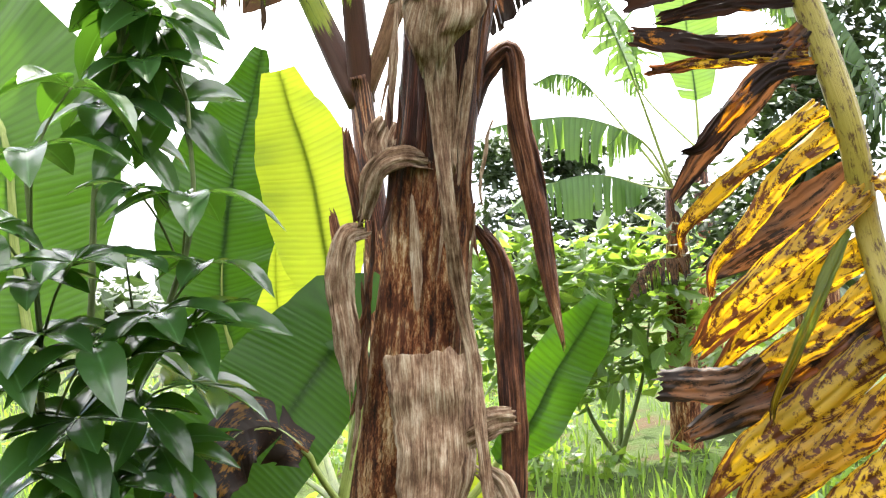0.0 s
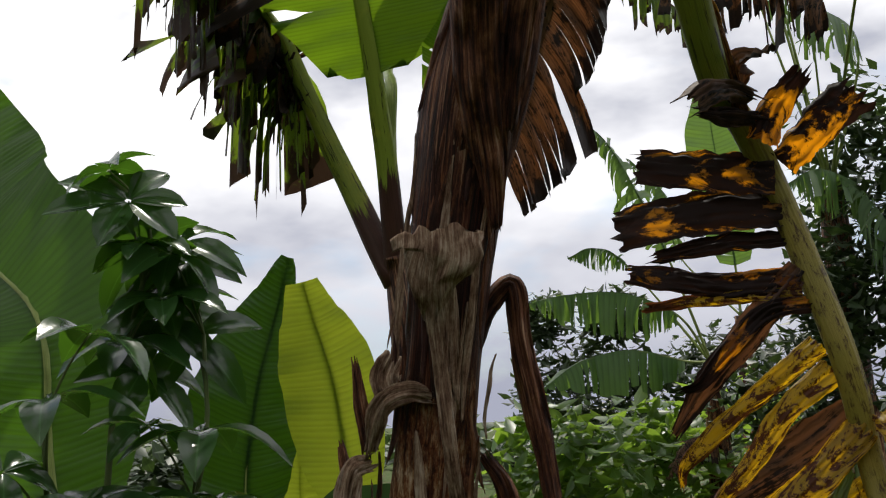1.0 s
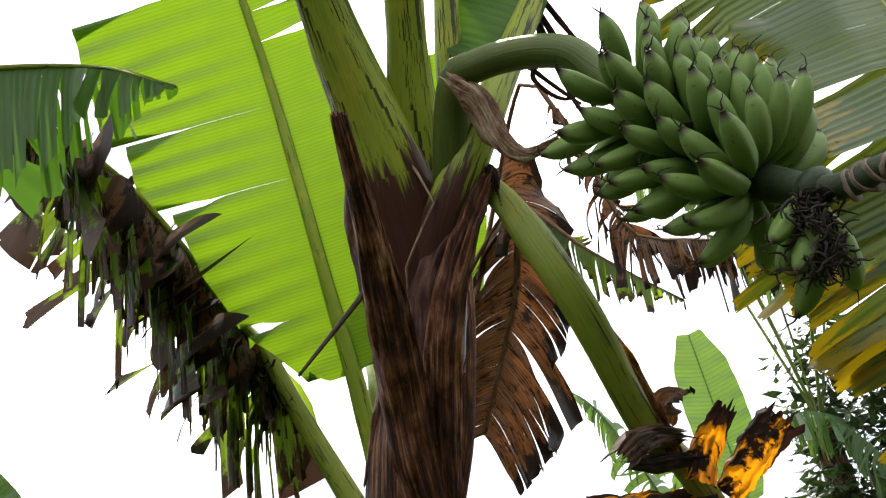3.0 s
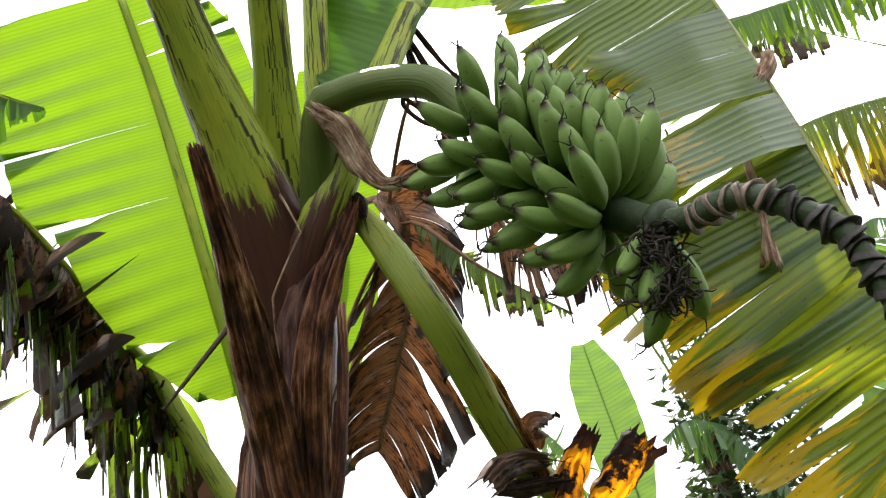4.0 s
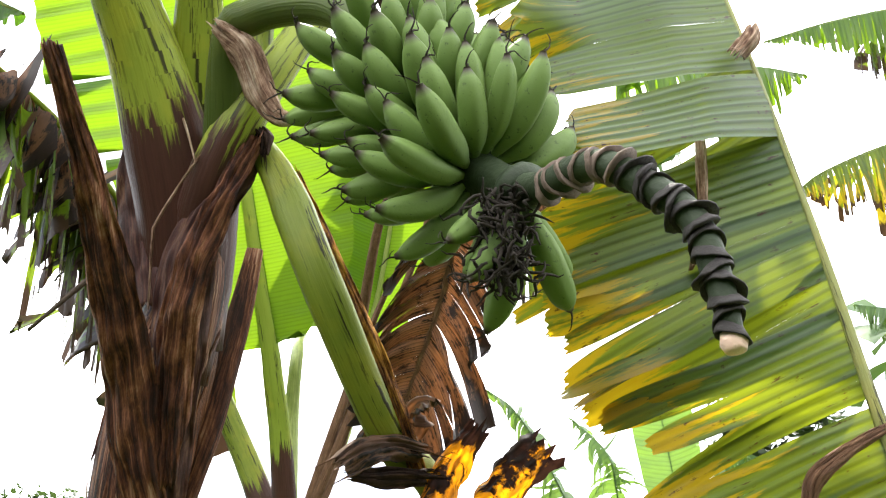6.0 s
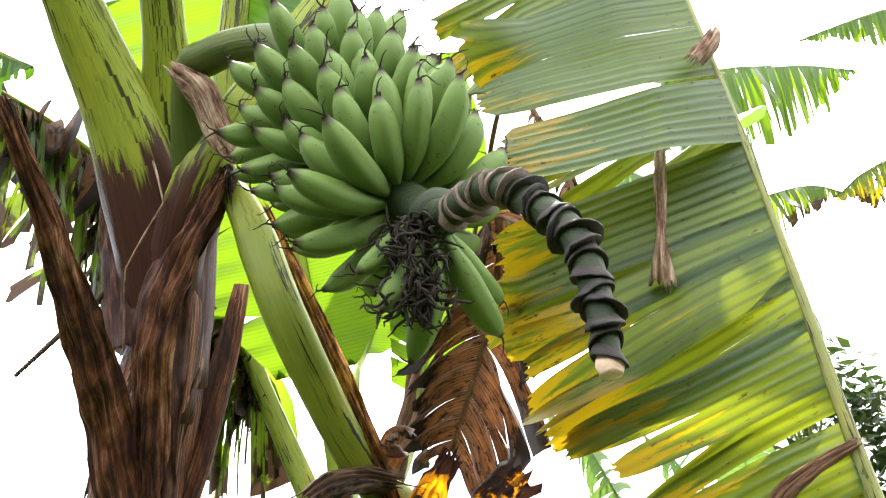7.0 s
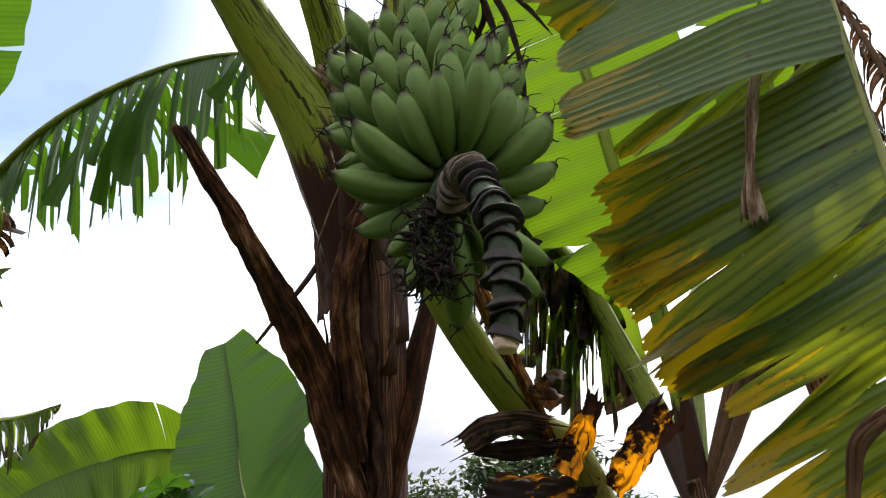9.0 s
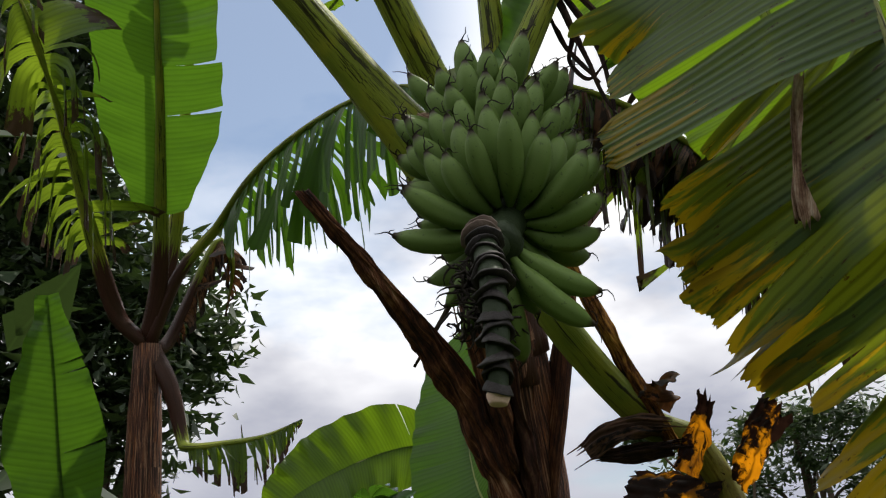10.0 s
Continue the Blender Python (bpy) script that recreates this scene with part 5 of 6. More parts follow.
for k, (z0, z1, tip0, tip1, n, split, sag, front, mat, fan) in enumerate((
        (3.47, 3.22, (0.70, 0.18, 3.30), (0.72, 0.12, 3.08), 3, 0.6, 0.03, 0.0, "leaf_right", 0.02),
        (3.23, 2.94, (0.72, 0.12, 3.02), (0.76, 0.10, 2.76), 4, 0.5, 0.02, -0.03, "leaf_right", 0.03),
        (2.97, 2.715, (0.86, -0.03, 2.76), (0.915, -0.05, 2.56), 2, 0.75, 0.0, 0.03, "leaf_right", 0.012),
        (2.76, 2.64, (0.80, 0.22, 2.66), (0.81, 0.24, 2.50), 4, 0.4, 0.02, -0.07, "leaf_right", 0.04),
        (2.705, 2.556, (0.955, -0.10, 2.51), (0.965, -0.12, 2.40), 1, 0.9, 0.0, 0.03, "leaf_right", 0.0),
        (2.62, 2.48, (0.80, 0.26, 2.46), (0.815, 0.32, 2.24), 4, 0.45, 0.02, -0.06, "leaf_right", 0.04),
        (2.565, 2.40, (0.85, 0.08, 2.41), (0.845, 0.09, 2.25), 2, 0.8, 0.0, -0.005, "leaf_right", 0.006),
        (2.42, 2.34, (0.845, 0.12, 2.28), (0.865, 0.13, 2.16), 2, 0.7, 0.0, 0.0, "leaf_right", 0.012),
        (2.37, 2.26, (0.87, 0.18, 2.18), (0.85, 0.20, 2.01), 3, 0.6, 0.0, 0.03, "leaf_right", 0.02),
        (2.30, 2.18, (0.90, 0.17, 2.10), (0.92, 0.20, 1.97), 3, 0.65, 0.0, -0.015, "leaf_right", 0.02),
        (2.205, 2.08, (0.95, 0.22, 2.05), (1.01, 0.25, 1.94), 2, 0.6, 0.0, 0.012, "leaf_right", 0.02),
        (2.09, 2.035, (0.97, 0.30, 1.98), (1.02, 0.32, 1.92), 2, 0.45, 0.04, -0.01, "leaf_right", 0.03),
        (2.02, 1.91, (0.96, 0.26, 1.87), (1.0, 0.26, 1.75), 2, 0.6, 0.02, 0.02, "leaf_right", 0.02),
        (1.925, 1.80, (1.0, 0.24, 1.77), (1.06, 0.24, 1.62), 2, 0.5, 0.03, 0.0, "leaf_right", 0.03),
        (1.86, 1.76, (1.22, 0.14, 1.70), (1.30, 0.14, 1.58), 2, 0.3, 0.06, 0.03, "leaf_gold", 0.03))):
    torn_strip(z0, z1, tip0, tip1, n, split, sag, 400 + 3 * k, mat, front, 0.14, fan)
dry("dry_tag", [(1.352, 0.12, 2.80), (1.335, 0.085, 2.755), (1.30, 0.075, 2.715)], [0.012, 0.022, 0.018], "sheath", "pale dry tag folded over the leaf", right, seed=52, cup=0.6)
dry("folded_strip", [(1.435, 0.115, 1.978), (1.359, 0.09, 1.939), (1.303, 0.08, 1.898), (1.284, 0.085, 1.841), (1.27, 0.09, 1.76)], [0.008, 0.012, 0.015, 0.012, 0.007], "petiole_dry", "brown withered strip folded down from the midrib", right, seed=53, cup=0.5)
dry("hanging_strip", [(1.212, 0.105, 2.55), (1.202, 0.088, 2.47), (1.188, 0.082, 2.36), (1.180, 0.086, 2.285)], [0.010, 0.011, 0.007, 0.024], "sheath", "dry pale strip hanging from the leaf", right, seed=51, cup=0.8)

# ---- young banana suckers beside the stem ----
young = thing("banana_plant", floor_under((-0.47, 1.12, -0.49)), "young banana sucker with broad green leaves", "banana plant")
YB = tuple(young.location + Vector((0, 0, 0.55)))
part("pseudostem", tube(bmesh.new(), [tuple(young.location - Vector((0, 0, 0.02))), YB], [0.08, 0.05], seg=18, rings=14, rough=0.06), M["stem_green"], young)
FC = (0.05, -0.98, 0.15)
banana_leaf(young, "leaf", [YB, (-0.47, 1.39, 0.73), (-0.49, 1.41, 1.01)], [(-0.5, 1.41, 1.09), (-0.53, 1.41, 1.28), (-0.56, 1.39, 1.54), (-0.61, 1.35, 1.75), (-0.63, 1.32, 1.86)], FC, ((1, 0.15), (-1, 0.17)), M["leaf_bright"], r0=0.02, r1=0.006,
            label="bright yellow-green young leaf", strips=12, torn=0.0, fold=4, droop=0.0, seed=61, width=(0.35, 0.75, 0.95, 1.0, 0.92, 0.62, 0.33), slant=0.15, across=10, ripple=0.01)
banana_leaf(young, "leaf", [YB, (-0.63, 1.59, 0.6), (-0.85, 1.58, 0.85)], [(-0.89, 1.58, 0.95), (-0.92, 1.58, 1.18), (-0.87, 1.57, 1.52), (-0.79, 1.56, 1.79), (-0.73, 1.53, 1.98)], FC, ((1, 0.18), (-1, 0.25)), M["leaf_deep"], r0=0.025, r1=0.006,
            label="dark green upright leaf", strips=16, torn=0.05, fold=10, droop=0.0, seed=62, width=(0.3, 0.8, 1, 0.95, 0.72, 0.42, 0.12), slant=0.3, across=10)
banana_leaf(young, "leaf", [YB, (-0.41, 1.21, 0.86)], [(-0.41, 1.18, 1.06), (-0.46, 1.17, 1.03), (-0.58, 1.08, 0.86), (-0.71, 0.97, 0.7), (-0.82, 0.85, 0.54), (-0.88, 0.79, 0.42)], (0.35, -0.9, 0.3), ((1, 0.24), (-1, 0.16)), M["leaf_deep"], r0=0.02, r1=0.006,
            label="dark glossy green leaf bending down", strips=16, torn=0.0, fold=3, droop=0.0, seed=63, width=(0.7, 0.95, 1, 1, 0.9, 0.6), slant=0.12, across=10, ripple=0.006)
banana_leaf(young, "leaf", [YB, (-0.5, 0.92, 0.7)], [(-0.51, 0.87, 0.75), (-0.59, 0.81, 0.83), (-0.67, 0.75, 0.81), (-0.74, 0.66, 0.7), (-0.77, 0.61, 0.61)], (0.1, -0.75, 0.6), ((1, 0.16), (-1, 0.12)), M["leaf_char"], r0=0.015, r1=0.005,
            label="withered brown and golden leaf", strips=10, torn=0.3, fold=-15, droop=0.25, seed=64, ripple=0.05, ragged=0.2, width=(0.5, 1, 1, 0.9, 0.6), across=8)
banana_leaf(young, "leaf", [YB, (-0.65, 1.71, 0.69), (-0.72, 1.72, 0.93)], [(-0.75, 1.72, 1.01), (-0.77, 1.72, 1.17), (-0.76, 1.72, 1.34)], FC, ((1, 0.09), (-1, 0.09)), M["leaf_bright"], r0=0.015, r1=0.005, strips=8, torn=0.0, seed=65)
banana_leaf(young, "leaf", [YB, (-0.83, 1.76, 0.63), (-0.92, 1.77, 0.85)], [(-0.92, 1.77, 0.89), (-0.86, 1.79, 1.01), (-0.81, 1.81, 1.13)], FC, ((1, 0.08), (-1, 0.08)), M["leaf_bright"], r0=0.012, r1=0.005, strips=8, torn=0.0, seed=66)
banana_leaf(young, "leaf", [YB, (-0.16, 1.13, 0.53)], [(-0.02, 1.17, 0.65), (0.08, 1.18, 0.76), (0.17, 1.2, 0.91), (0.26, 1.2, 1.03), (0.3, 1.2, 1.1)], FC, ((1, 0.10), (-1, 0.09)), M["leaf_deep"], r0=0.018, r1=0.005,
            label="plain green young leaf", strips=10, torn=0.0, fold=5, droop=0.0, seed=67, width=(0.4, 0.9, 1, 1, 0.85, 0.4), slant=0.2)
banana_leaf(young, "leaf", [YB, (-0.17, 1.2, 0.39)], [(-0.15, 1.22, 0.46), (-0.11, 1.25, 0.57), (-0.07, 1.27, 0.68)], FC, ((1, 0.08), (-1, 0.08)), M["leaf_bright"], r0=0.012, r1=0.004, strips=8, torn=0.0, seed=68)

tall = thing("banana_plant", floor_under((-1.5, 1.5, -0.23)), "banana sucker with one huge upright green leaf", "banana plant")
TB = tuple(tall.location + Vector((0, 0, 0.5)))
part("pseudostem", tube(bmesh.new(), [tuple(tall.location - Vector((0, 0, 0.02))), TB], [0.09, 0.06], seg=18, rings=14, rough=0.06), M["stem_green"], tall)
banana_leaf(tall, "leaf", [TB, (-1.59, 1.66, 0.74)], [(-1.63, 1.67, 0.98), (-1.69, 1.7, 1.36), (-1.75, 1.72, 1.86), (-2.16, 1.86, 2.24), (-2.39, 1.97, 2.66), (-2.6, 2.04, 3.1)], (0.35, -0.93, 0.1), ((1, 0.40), (-1, 0.34)), M["leaf_mid"], r0=0.03, r1=0.006,
            label="huge plain green upright leaf", strips=20, torn=0.0, fold=8, droop=0.0, seed=71, width=(0.45, 0.85, 1, 1, 1.15, 1.1, 0.8, 0.35), slant=0.2, across=12)
banana_leaf(tall, "leaf", [TB, (-2.0, 2.1, 1.4), (-2.8, 2.6, 2.3)], [(-3.15, 2.5, 2.58), (-3.39, 2.27, 2.63), (-3.59, 1.99, 2.55), (-3.68, 1.6, 2.36), (-3.82, 1.34, 2.14)], (0.6, -0.8, -0.05), ((1, 0.32), (-1, 0.3)), M["leaf"], r0=0.02, r1=0.006,
            label="green arching leaf with a wavy margin", strips=14, torn=0.1, fold=8, droop=0.05, seed=72, ripple=0.03)


# ---- palmate bush ----
def palmate_mesh(name, count, length, width, droop, seed, mat):
    """A hand-shaped leaf: count leaflets round the stalk's end, which is the origin."""
    rnd = random.Random(seed)
    bm = bmesh.new()
    uvl = bm.loops.layers.uv.verify()
    for k in range(count):
        a = radians(-150 + 300 * k / (count - 1)) + rnd.uniform(-0.08, 0.08)
        ln = length * (0.72 + 0.28 * math.cos(a * 0.6)) * rnd.uniform(0.9, 1.08)
        d, s = Vector((math.cos(a), math.sin(a), 0)), Vector((-math.sin(a), math.cos(a), 0))
        dr = droop * rnd.uniform(0.7, 1.4)
        rows = []
        for i, w in enumerate((0.12, 0.5, 0.85, 1.0, 0.9, 0.62, 0.03)):
            v = i / 6
            c = d * (ln * (0.04 + 0.96 * v)) + Vector((0, 0, ln * (0.18 * v - dr * v * v)))
            ww = width * w
            rows.append([(bm.verts.new(c + s * (ww * q) + Vector((0, 0, ww * 0.35 * abs(q)))), (0.5 + 0.5 * q, v)) for q in (-1, -0.5, 0, 0.5, 1)])
        for ra, rb in zip(rows, rows[1:]):
            for j in range(4):
                four = (ra[j], ra[j + 1], rb[j + 1], rb[j])
                f = bm.faces.new([x[0] for x in four])
                for lo, x in zip(f.loops, four):
                    lo[uvl].uv = x[1]
    me = bpy.data.meshes.new(name)
    bm.to_mesh(me)
    bm.free()
    me.materials.append(mat)
    me.polygons.foreach_set("use_smooth", [True] * len(me.polygons))
    return me


def palmate_bush(at, stems, spots, mat, label, length=0.185, width=0.04, seed=1, per=2):
    rnd = random.Random(seed)
    bush = thing("cassava_bush", at, label, "bush")
    kinds = [palmate_mesh("leaf", n, length, width, dr, k, mat) for k, (n, dr) in enumerate(((7, 0.35), (6, 0.5), (7, 0.2), (5, 0.6)))]
    paths = []
    for pts in stems:
        part("stem", tube(bmesh.new(), pts, [0.013, 0.009, 0.005], seg=8, rings=20, rough=0.08), M["stem_green"], bush)
        paths += curve(pts, 14)
    for spot in spots:
        for k in range(per if spot[2] < 0.95 else 1):
            p = Vector(spot) + (Vector((rnd.gauss(0, 0.045), rnd.gauss(0, 0.09), rnd.gauss(0, 0.04))) if k else Vector())
            root = min(paths, key=lambda q: (q - p - Vector((0, 0, -0.15))).length)
            lean = (p - root).normalized()
            x = Vector((lean.x + rnd.gauss(0, 0.25), lean.y - 0.35 + rnd.gauss(0, 0.25), -0.15)).normalized()
            n = (UP * 0.8 + Vector((rnd.gauss(0, 0.22), -0.52 + rnd.gauss(0, 0.25), 0))).normalized()
            y = n.cross(x).normalized()
            m = Matrix((x, y, x.cross(y))).transposed().to_4x4()
            st = part("leaf_stalk", tube(bmesh.new(), [tuple(root), tuple(root.lerp(p, 0.5) + Vector((0, 0, 0.02))), tuple(p)], [0.0035, 0.003, 0.0025], seg=5, rings=8), M["stem_green"], bush)
            ob = new("leaf", rnd.choice(kinds))
            ob.parent = st
            ob.matrix_world = Matrix.Translation(p) @ m @ Matrix.Scale(rnd.uniform(0.85, 1.25), 4)
    return bush


palmate_bush((-0.79, 0.49, 0.00), [[(-0.79, 0.49, -0.02), (-0.87, 0.35, 0.79), (-0.88, 0.42, 1.17), (-0.86, 0.45, 1.53), (-0.79, 0.50, 1.90), (-0.88, 0.45, 2.02)],
                              [(-0.78, 0.50, -0.02), (-0.83, 0.36, 0.78), (-0.75, 0.43, 1.07), (-0.67, 0.50, 1.34), (-0.67, 0.51, 1.63)],
                              [(-0.82, 0.47, -0.02), (-0.90, 0.24, 0.81), (-0.91, 0.23, 1.13), (-0.92, 0.22, 1.44)]],
             [(-0.82, 0.50, 1.85), (-0.74, 0.53, 1.86), (-0.74, 0.58, 1.82), (-0.77, 0.54, 1.74), (-0.71, 0.54, 1.63), (-0.80, 0.54, 1.68), (-0.82, 0.23, 1.62), (-0.85, 0.11, 1.48), (-0.84, 0.45, 1.62), (-0.81, 0.47, 1.55), (-0.74, 0.34, 1.42),
              (-0.63, 0.38, 1.40), (-0.80, 0.15, 1.26), (-0.90, 0.19, 1.23), (-0.74, 0.27, 1.26), (-0.60, 0.40, 1.25), (-0.68, 0.28, 1.15), (-0.63, 0.34, 1.12), (-0.77, 0.16, 1.10), (-0.74, 0.26, 1.06), (-0.89, 0.19, 1.12), (-0.92, 0.18, 1.02), (-0.83, 0.21, 0.95),
              (-0.74, 0.33, 0.95), (-0.91, 0.16, 0.86), (-0.84, 0.23, 0.84), (-0.97, 0.15, 1.34), (-0.97, 0.15, 1.10), (-0.88, 0.45, 2.04), (-0.83, 0.45, 1.96), (-0.78, 0.45, 1.85), (-0.74, 0.48, 1.83), (-0.75, 0.45, 1.72), (-0.67, 0.45, 0.99), (-0.73, 0.41, 0.84)],
             M["cassava"], "leafy bush with dark glossy hand-shaped leaves", seed=3, length=0.17, width=0.036)
palmate_bush((-0.75, 1.5, 0), [[(-0.75, 1.5, -0.02), (-1.07, 1.21, 0.38), (-1.08, 1.26, 0.59)]], [(-1.08, 1.28, 0.72), (-0.98, 1.3, 0.61), (-1.16, 1.24, 0.67), (-0.81, 1.35, 0.63)], M["bush"], "small bright green plant with lobed leaves", seed=4, per=1, length=0.14, width=0.03)


# ---- leaf clouds: bushes, trees, far woods ----
def leaf_cloud(bm, centre, size, count, leaf, rnd, flat=0.5, hollow=0.45, aspect=0.42):
    """Many small pointed leaves filling an uneven lump."""
    uvl = bm.loops.layers.uv.verify()
    cx = Vector(centre)
    for k in range(count):
        d = Vector((rnd.gauss(0, 1), rnd.gauss(0, 1), rnd.gauss(0, 1))).normalized()
        r = rnd.uniform(hollow, 1.0) * (1 + 0.45 * noise.noise(d * 1.9 + cx))
        p = cx + Vector((d.x * size[0], d.y * size[1], d.z * size[2])) * r
        x = Vector((rnd.gauss(0, 1), rnd.gauss(0, 1), rnd.gauss(-0.35, flat))).normalized()
        y = x.cross(Vector((rnd.gauss(0, 0.5), rnd.gauss(0, 0.5), 1))).normalized()
        n = x.cross(y)
        ln = leaf * rnd.uniform(0.6, 1.35)
        a = bm.verts.new(p)
        m1, m2 = bm.verts.new(p + x * ln * 0.45 + y * ln * aspect * 0.5 + n * ln * 0.08), bm.verts.new(p + x * ln * 0.45 - y * ln * aspect * 0.5 + n * ln * 0.08)
        c = bm.verts.new(p + x * ln * 0.5)
        b = bm.verts.new(p + x * ln - n * ln * 0.08)
        for tri, uv in (((a, m1, c), ((0.5, 0), (1, 0.5), (0.5, 0.5))), ((c, m1, b), ((0.5, 0.5), (1, 0.5), (0.5, 1))), ((a, c, m2), ((0.5, 0), (0.5, 0.5), (0, 0.5))), ((c, b, m2), ((0.5, 0.5), (0.5, 1), (0, 0.5)))):
            f = bm.faces.new(tri)
            for lo, q in zip(f.loops, uv):
                lo[uvl].uv = q


def bush(at, lumps, leaf, mat, label, seed, name="bush", category="bush"):
    """A bush: thin stems and a crown of separate leaves in uneven lumps."""
    rnd = random.Random(seed)
    ob = thing(name, at, label, category)
    bm = bmesh.new()
    for c, s, n in lumps:
        leaf_cloud(bm, c, s, n, leaf, rnd)
    part("foliage", bm, mat, ob)
    for c, s, n in lumps:
        part("stem", tube(bmesh.new(), [tuple(at), tuple(Vector(at).lerp(Vector(c), 0.5) + Vector((rnd.gauss(0, 0.05), 0, 0.05))), tuple(c)], [0.02, 0.012, 0.005], seg=6, rings=10), M["stem_green"], ob)
    return ob


def tree(at, height, trunk, lumps, leaf, label, seed, mat=None):
    rnd = random.Random(seed)
    ob = thing("tree", at, label, "tree")
    top = Vector(at) + Vector((rnd.gauss(0, 0.3), rnd.gauss(0, 0.3), height))
    part("trunk", tube(bmesh.new(), [tuple(Vector(at) - UP * 0.05), tuple(Vector(at).lerp(top, 0.5) + Vector((0.15, 0, 0))), tuple(top)], [trunk, trunk * 0.7, trunk * 0.3], seg=10, rings=24, rough=0.08), M["twig"], ob)
    bm = bmesh.new()
    for c, s, n in lumps:
        leaf_cloud(bm, c, s, n, leaf, rnd, hollow=0.2)
        part("limb", tube(bmesh.new(), [tuple(Vector(at).lerp(top, 0.55)), tuple(Vector(at).lerp(top, 0.75).lerp(Vector(c), 0.5)), tuple(c)], [trunk * 0.45, trunk * 0.25, trunk * 0.08], seg=6, rings=12), M["twig"], ob)
    part("crown", bm, mat or M["tree_leaf"], ob)
    return ob


bush(floor_under((0.11, 4.21, 0.94)), [((0.03, 4.21, 1.24), (0.35, 0.3, 0.3), 260), ((0.28, 4.01, 1.07), (0.35, 0.3, 0.35), 260), ((-0.06, 4.1, 0.82), (0.35, 0.3, 0.35), 240)], 0.15, M["bush"], "bright green leafy bush in the sun", 81)
bush(floor_under((0.64, 4.58, 0.9)), [((0.66, 4.59, 1.21), (0.4, 0.3, 0.3), 260), ((0.85, 4.36, 0.89), (0.4, 0.3, 0.4), 260), ((0.46, 4.18, 0.66), (0.3, 0.3, 0.3), 160)], 0.17, M["bush"], "bright green leafy bush in the sun", 82)
bush(floor_under((1.33, 5.6, 0.82)), [((1.35, 5.6, 1.14), (0.5, 0.4, 0.5), 260), ((1.6, 5.23, 0.67), (0.5, 0.4, 0.5), 240)], 0.17, M["bush"], "green leafy bush near the grass", 83)
bush(floor_under((-1.77, 3.89, 0.54)), [((-1.73, 3.91, 0.6), (0.3, 0.3, 0.35), 300), ((-1.74, 4.98, 1.0), (0.5, 0.4, 0.6), 300)], 0.08, M["tree_leaf"], "small-leaved shrub behind the suckers", 84)
bush(floor_under((0.73, 9.13, 2.33)), [((0.74, 9.12, 2.42), (0.4, 0.4, 0.3), 700), ((-0.04, 9.14, 2.44), (0.3, 0.4, 0.3), 450), ((0.4, 9.2, 1.69), (0.9, 0.5, 0.6), 1400), ((1.82, 9.06, 1.72), (0.9, 0.5, 0.5), 1200)], 0.15, M["tree_leaf"], "dark green shrub farther off", 85)
bush(floor_under((1.7, 3.94, 1.84)), [((1.71, 3.93, 1.9), (0.4, 0.3, 0.5), 1000), ((2.04, 4.26, 2.61), (0.45, 0.35, 0.75), 1300), ((1.5, 4.21, 1.42), (0.5, 0.35, 0.4), 900)], 0.11, M["tree_leaf"], "thin dark shrub behind the dead leaf", 86)

# ---- farther banana plants ----


def far_plant(at, top, label, leaves, mat="leaf_far", r=0.10, stalk_r=0.012, stalk_mat=None):
    pl = thing("banana_plant", (at[0], at[1], 0), label, "banana plant")
    part("pseudostem", tube(bmesh.new(), [(at[0], at[1], -0.02), tuple(Vector((at[0], at[1], 0)).lerp(Vector(top), 0.6)), top], [r, r * 0.85, r * 0.5], seg=16, rings=24, rough=0.08), M["trunk"], pl)
    for k, (rib, hint, half, kw) in enumerate(leaves):
        mt = kw.pop("mat", mat)
        stalk = kw.pop("stalk", [])
        banana_leaf(pl, "leaf", [top] + stalk, rib, hint, ((1, half), (-1, half)), M[mt], r0=stalk_r, r1=0.005, stalk_mat=stalk_mat, seed=100 + 7 * k + int(abs(at[0]) * 10), **kw)
    return pl


TORN = dict(strips=34, torn=0.8, fold=-25, droop=0.75, ragged=0.15, gap=0.04, across=6)
FRINGE = dict(strips=70, torn=1.0, fold=-50, droop=0.85, ragged=0.35, gap=0.012, across=6, twist=0.3)
WHOLE = dict(strips=16, torn=0.1, fold=8, droop=0.03, across=8)
far_plant((1.06, 4.59, 1.46), (1.07, 4.58, 1.66), "banana plant farther off with drooping torn leaves", [
    ([(0.89, 4.49, 1.95), (0.55, 4.4, 2.1), (0.21, 4.31, 2.1), (-0.03, 4.21, 2.05)], (0, -0.6, 0.8), 0.3, dict(TORN)),
    ([(0.89, 4.4, 1.67), (0.58, 4.23, 1.74), (0.28, 4.14, 1.69), (0.04, 4.04, 1.54)], (0, -0.6, 0.8), 0.28, dict(TORN, torn=0.4)),
    ([(0.85, 4.44, 2.33), (0.68, 4.38, 2.76), (0.53, 4.32, 3.04), (0.38, 4.19, 3.15)], (0, -0.6, 0.8), 0.22, dict(TORN)),
    ([(0.62, 4.67, 2.31), (0.42, 4.66, 2.43), (0.25, 4.67, 2.38)], (0, -0.6, 0.8), 0.18, dict(TORN)),
    ([(1.09, 4.28, 1.26), (0.84, 4.11, 1.21), (0.7, 4.11, 1.0)], (0, -0.6, 0.8), 0.18, dict(TORN, mat="leaf_dead")),
])
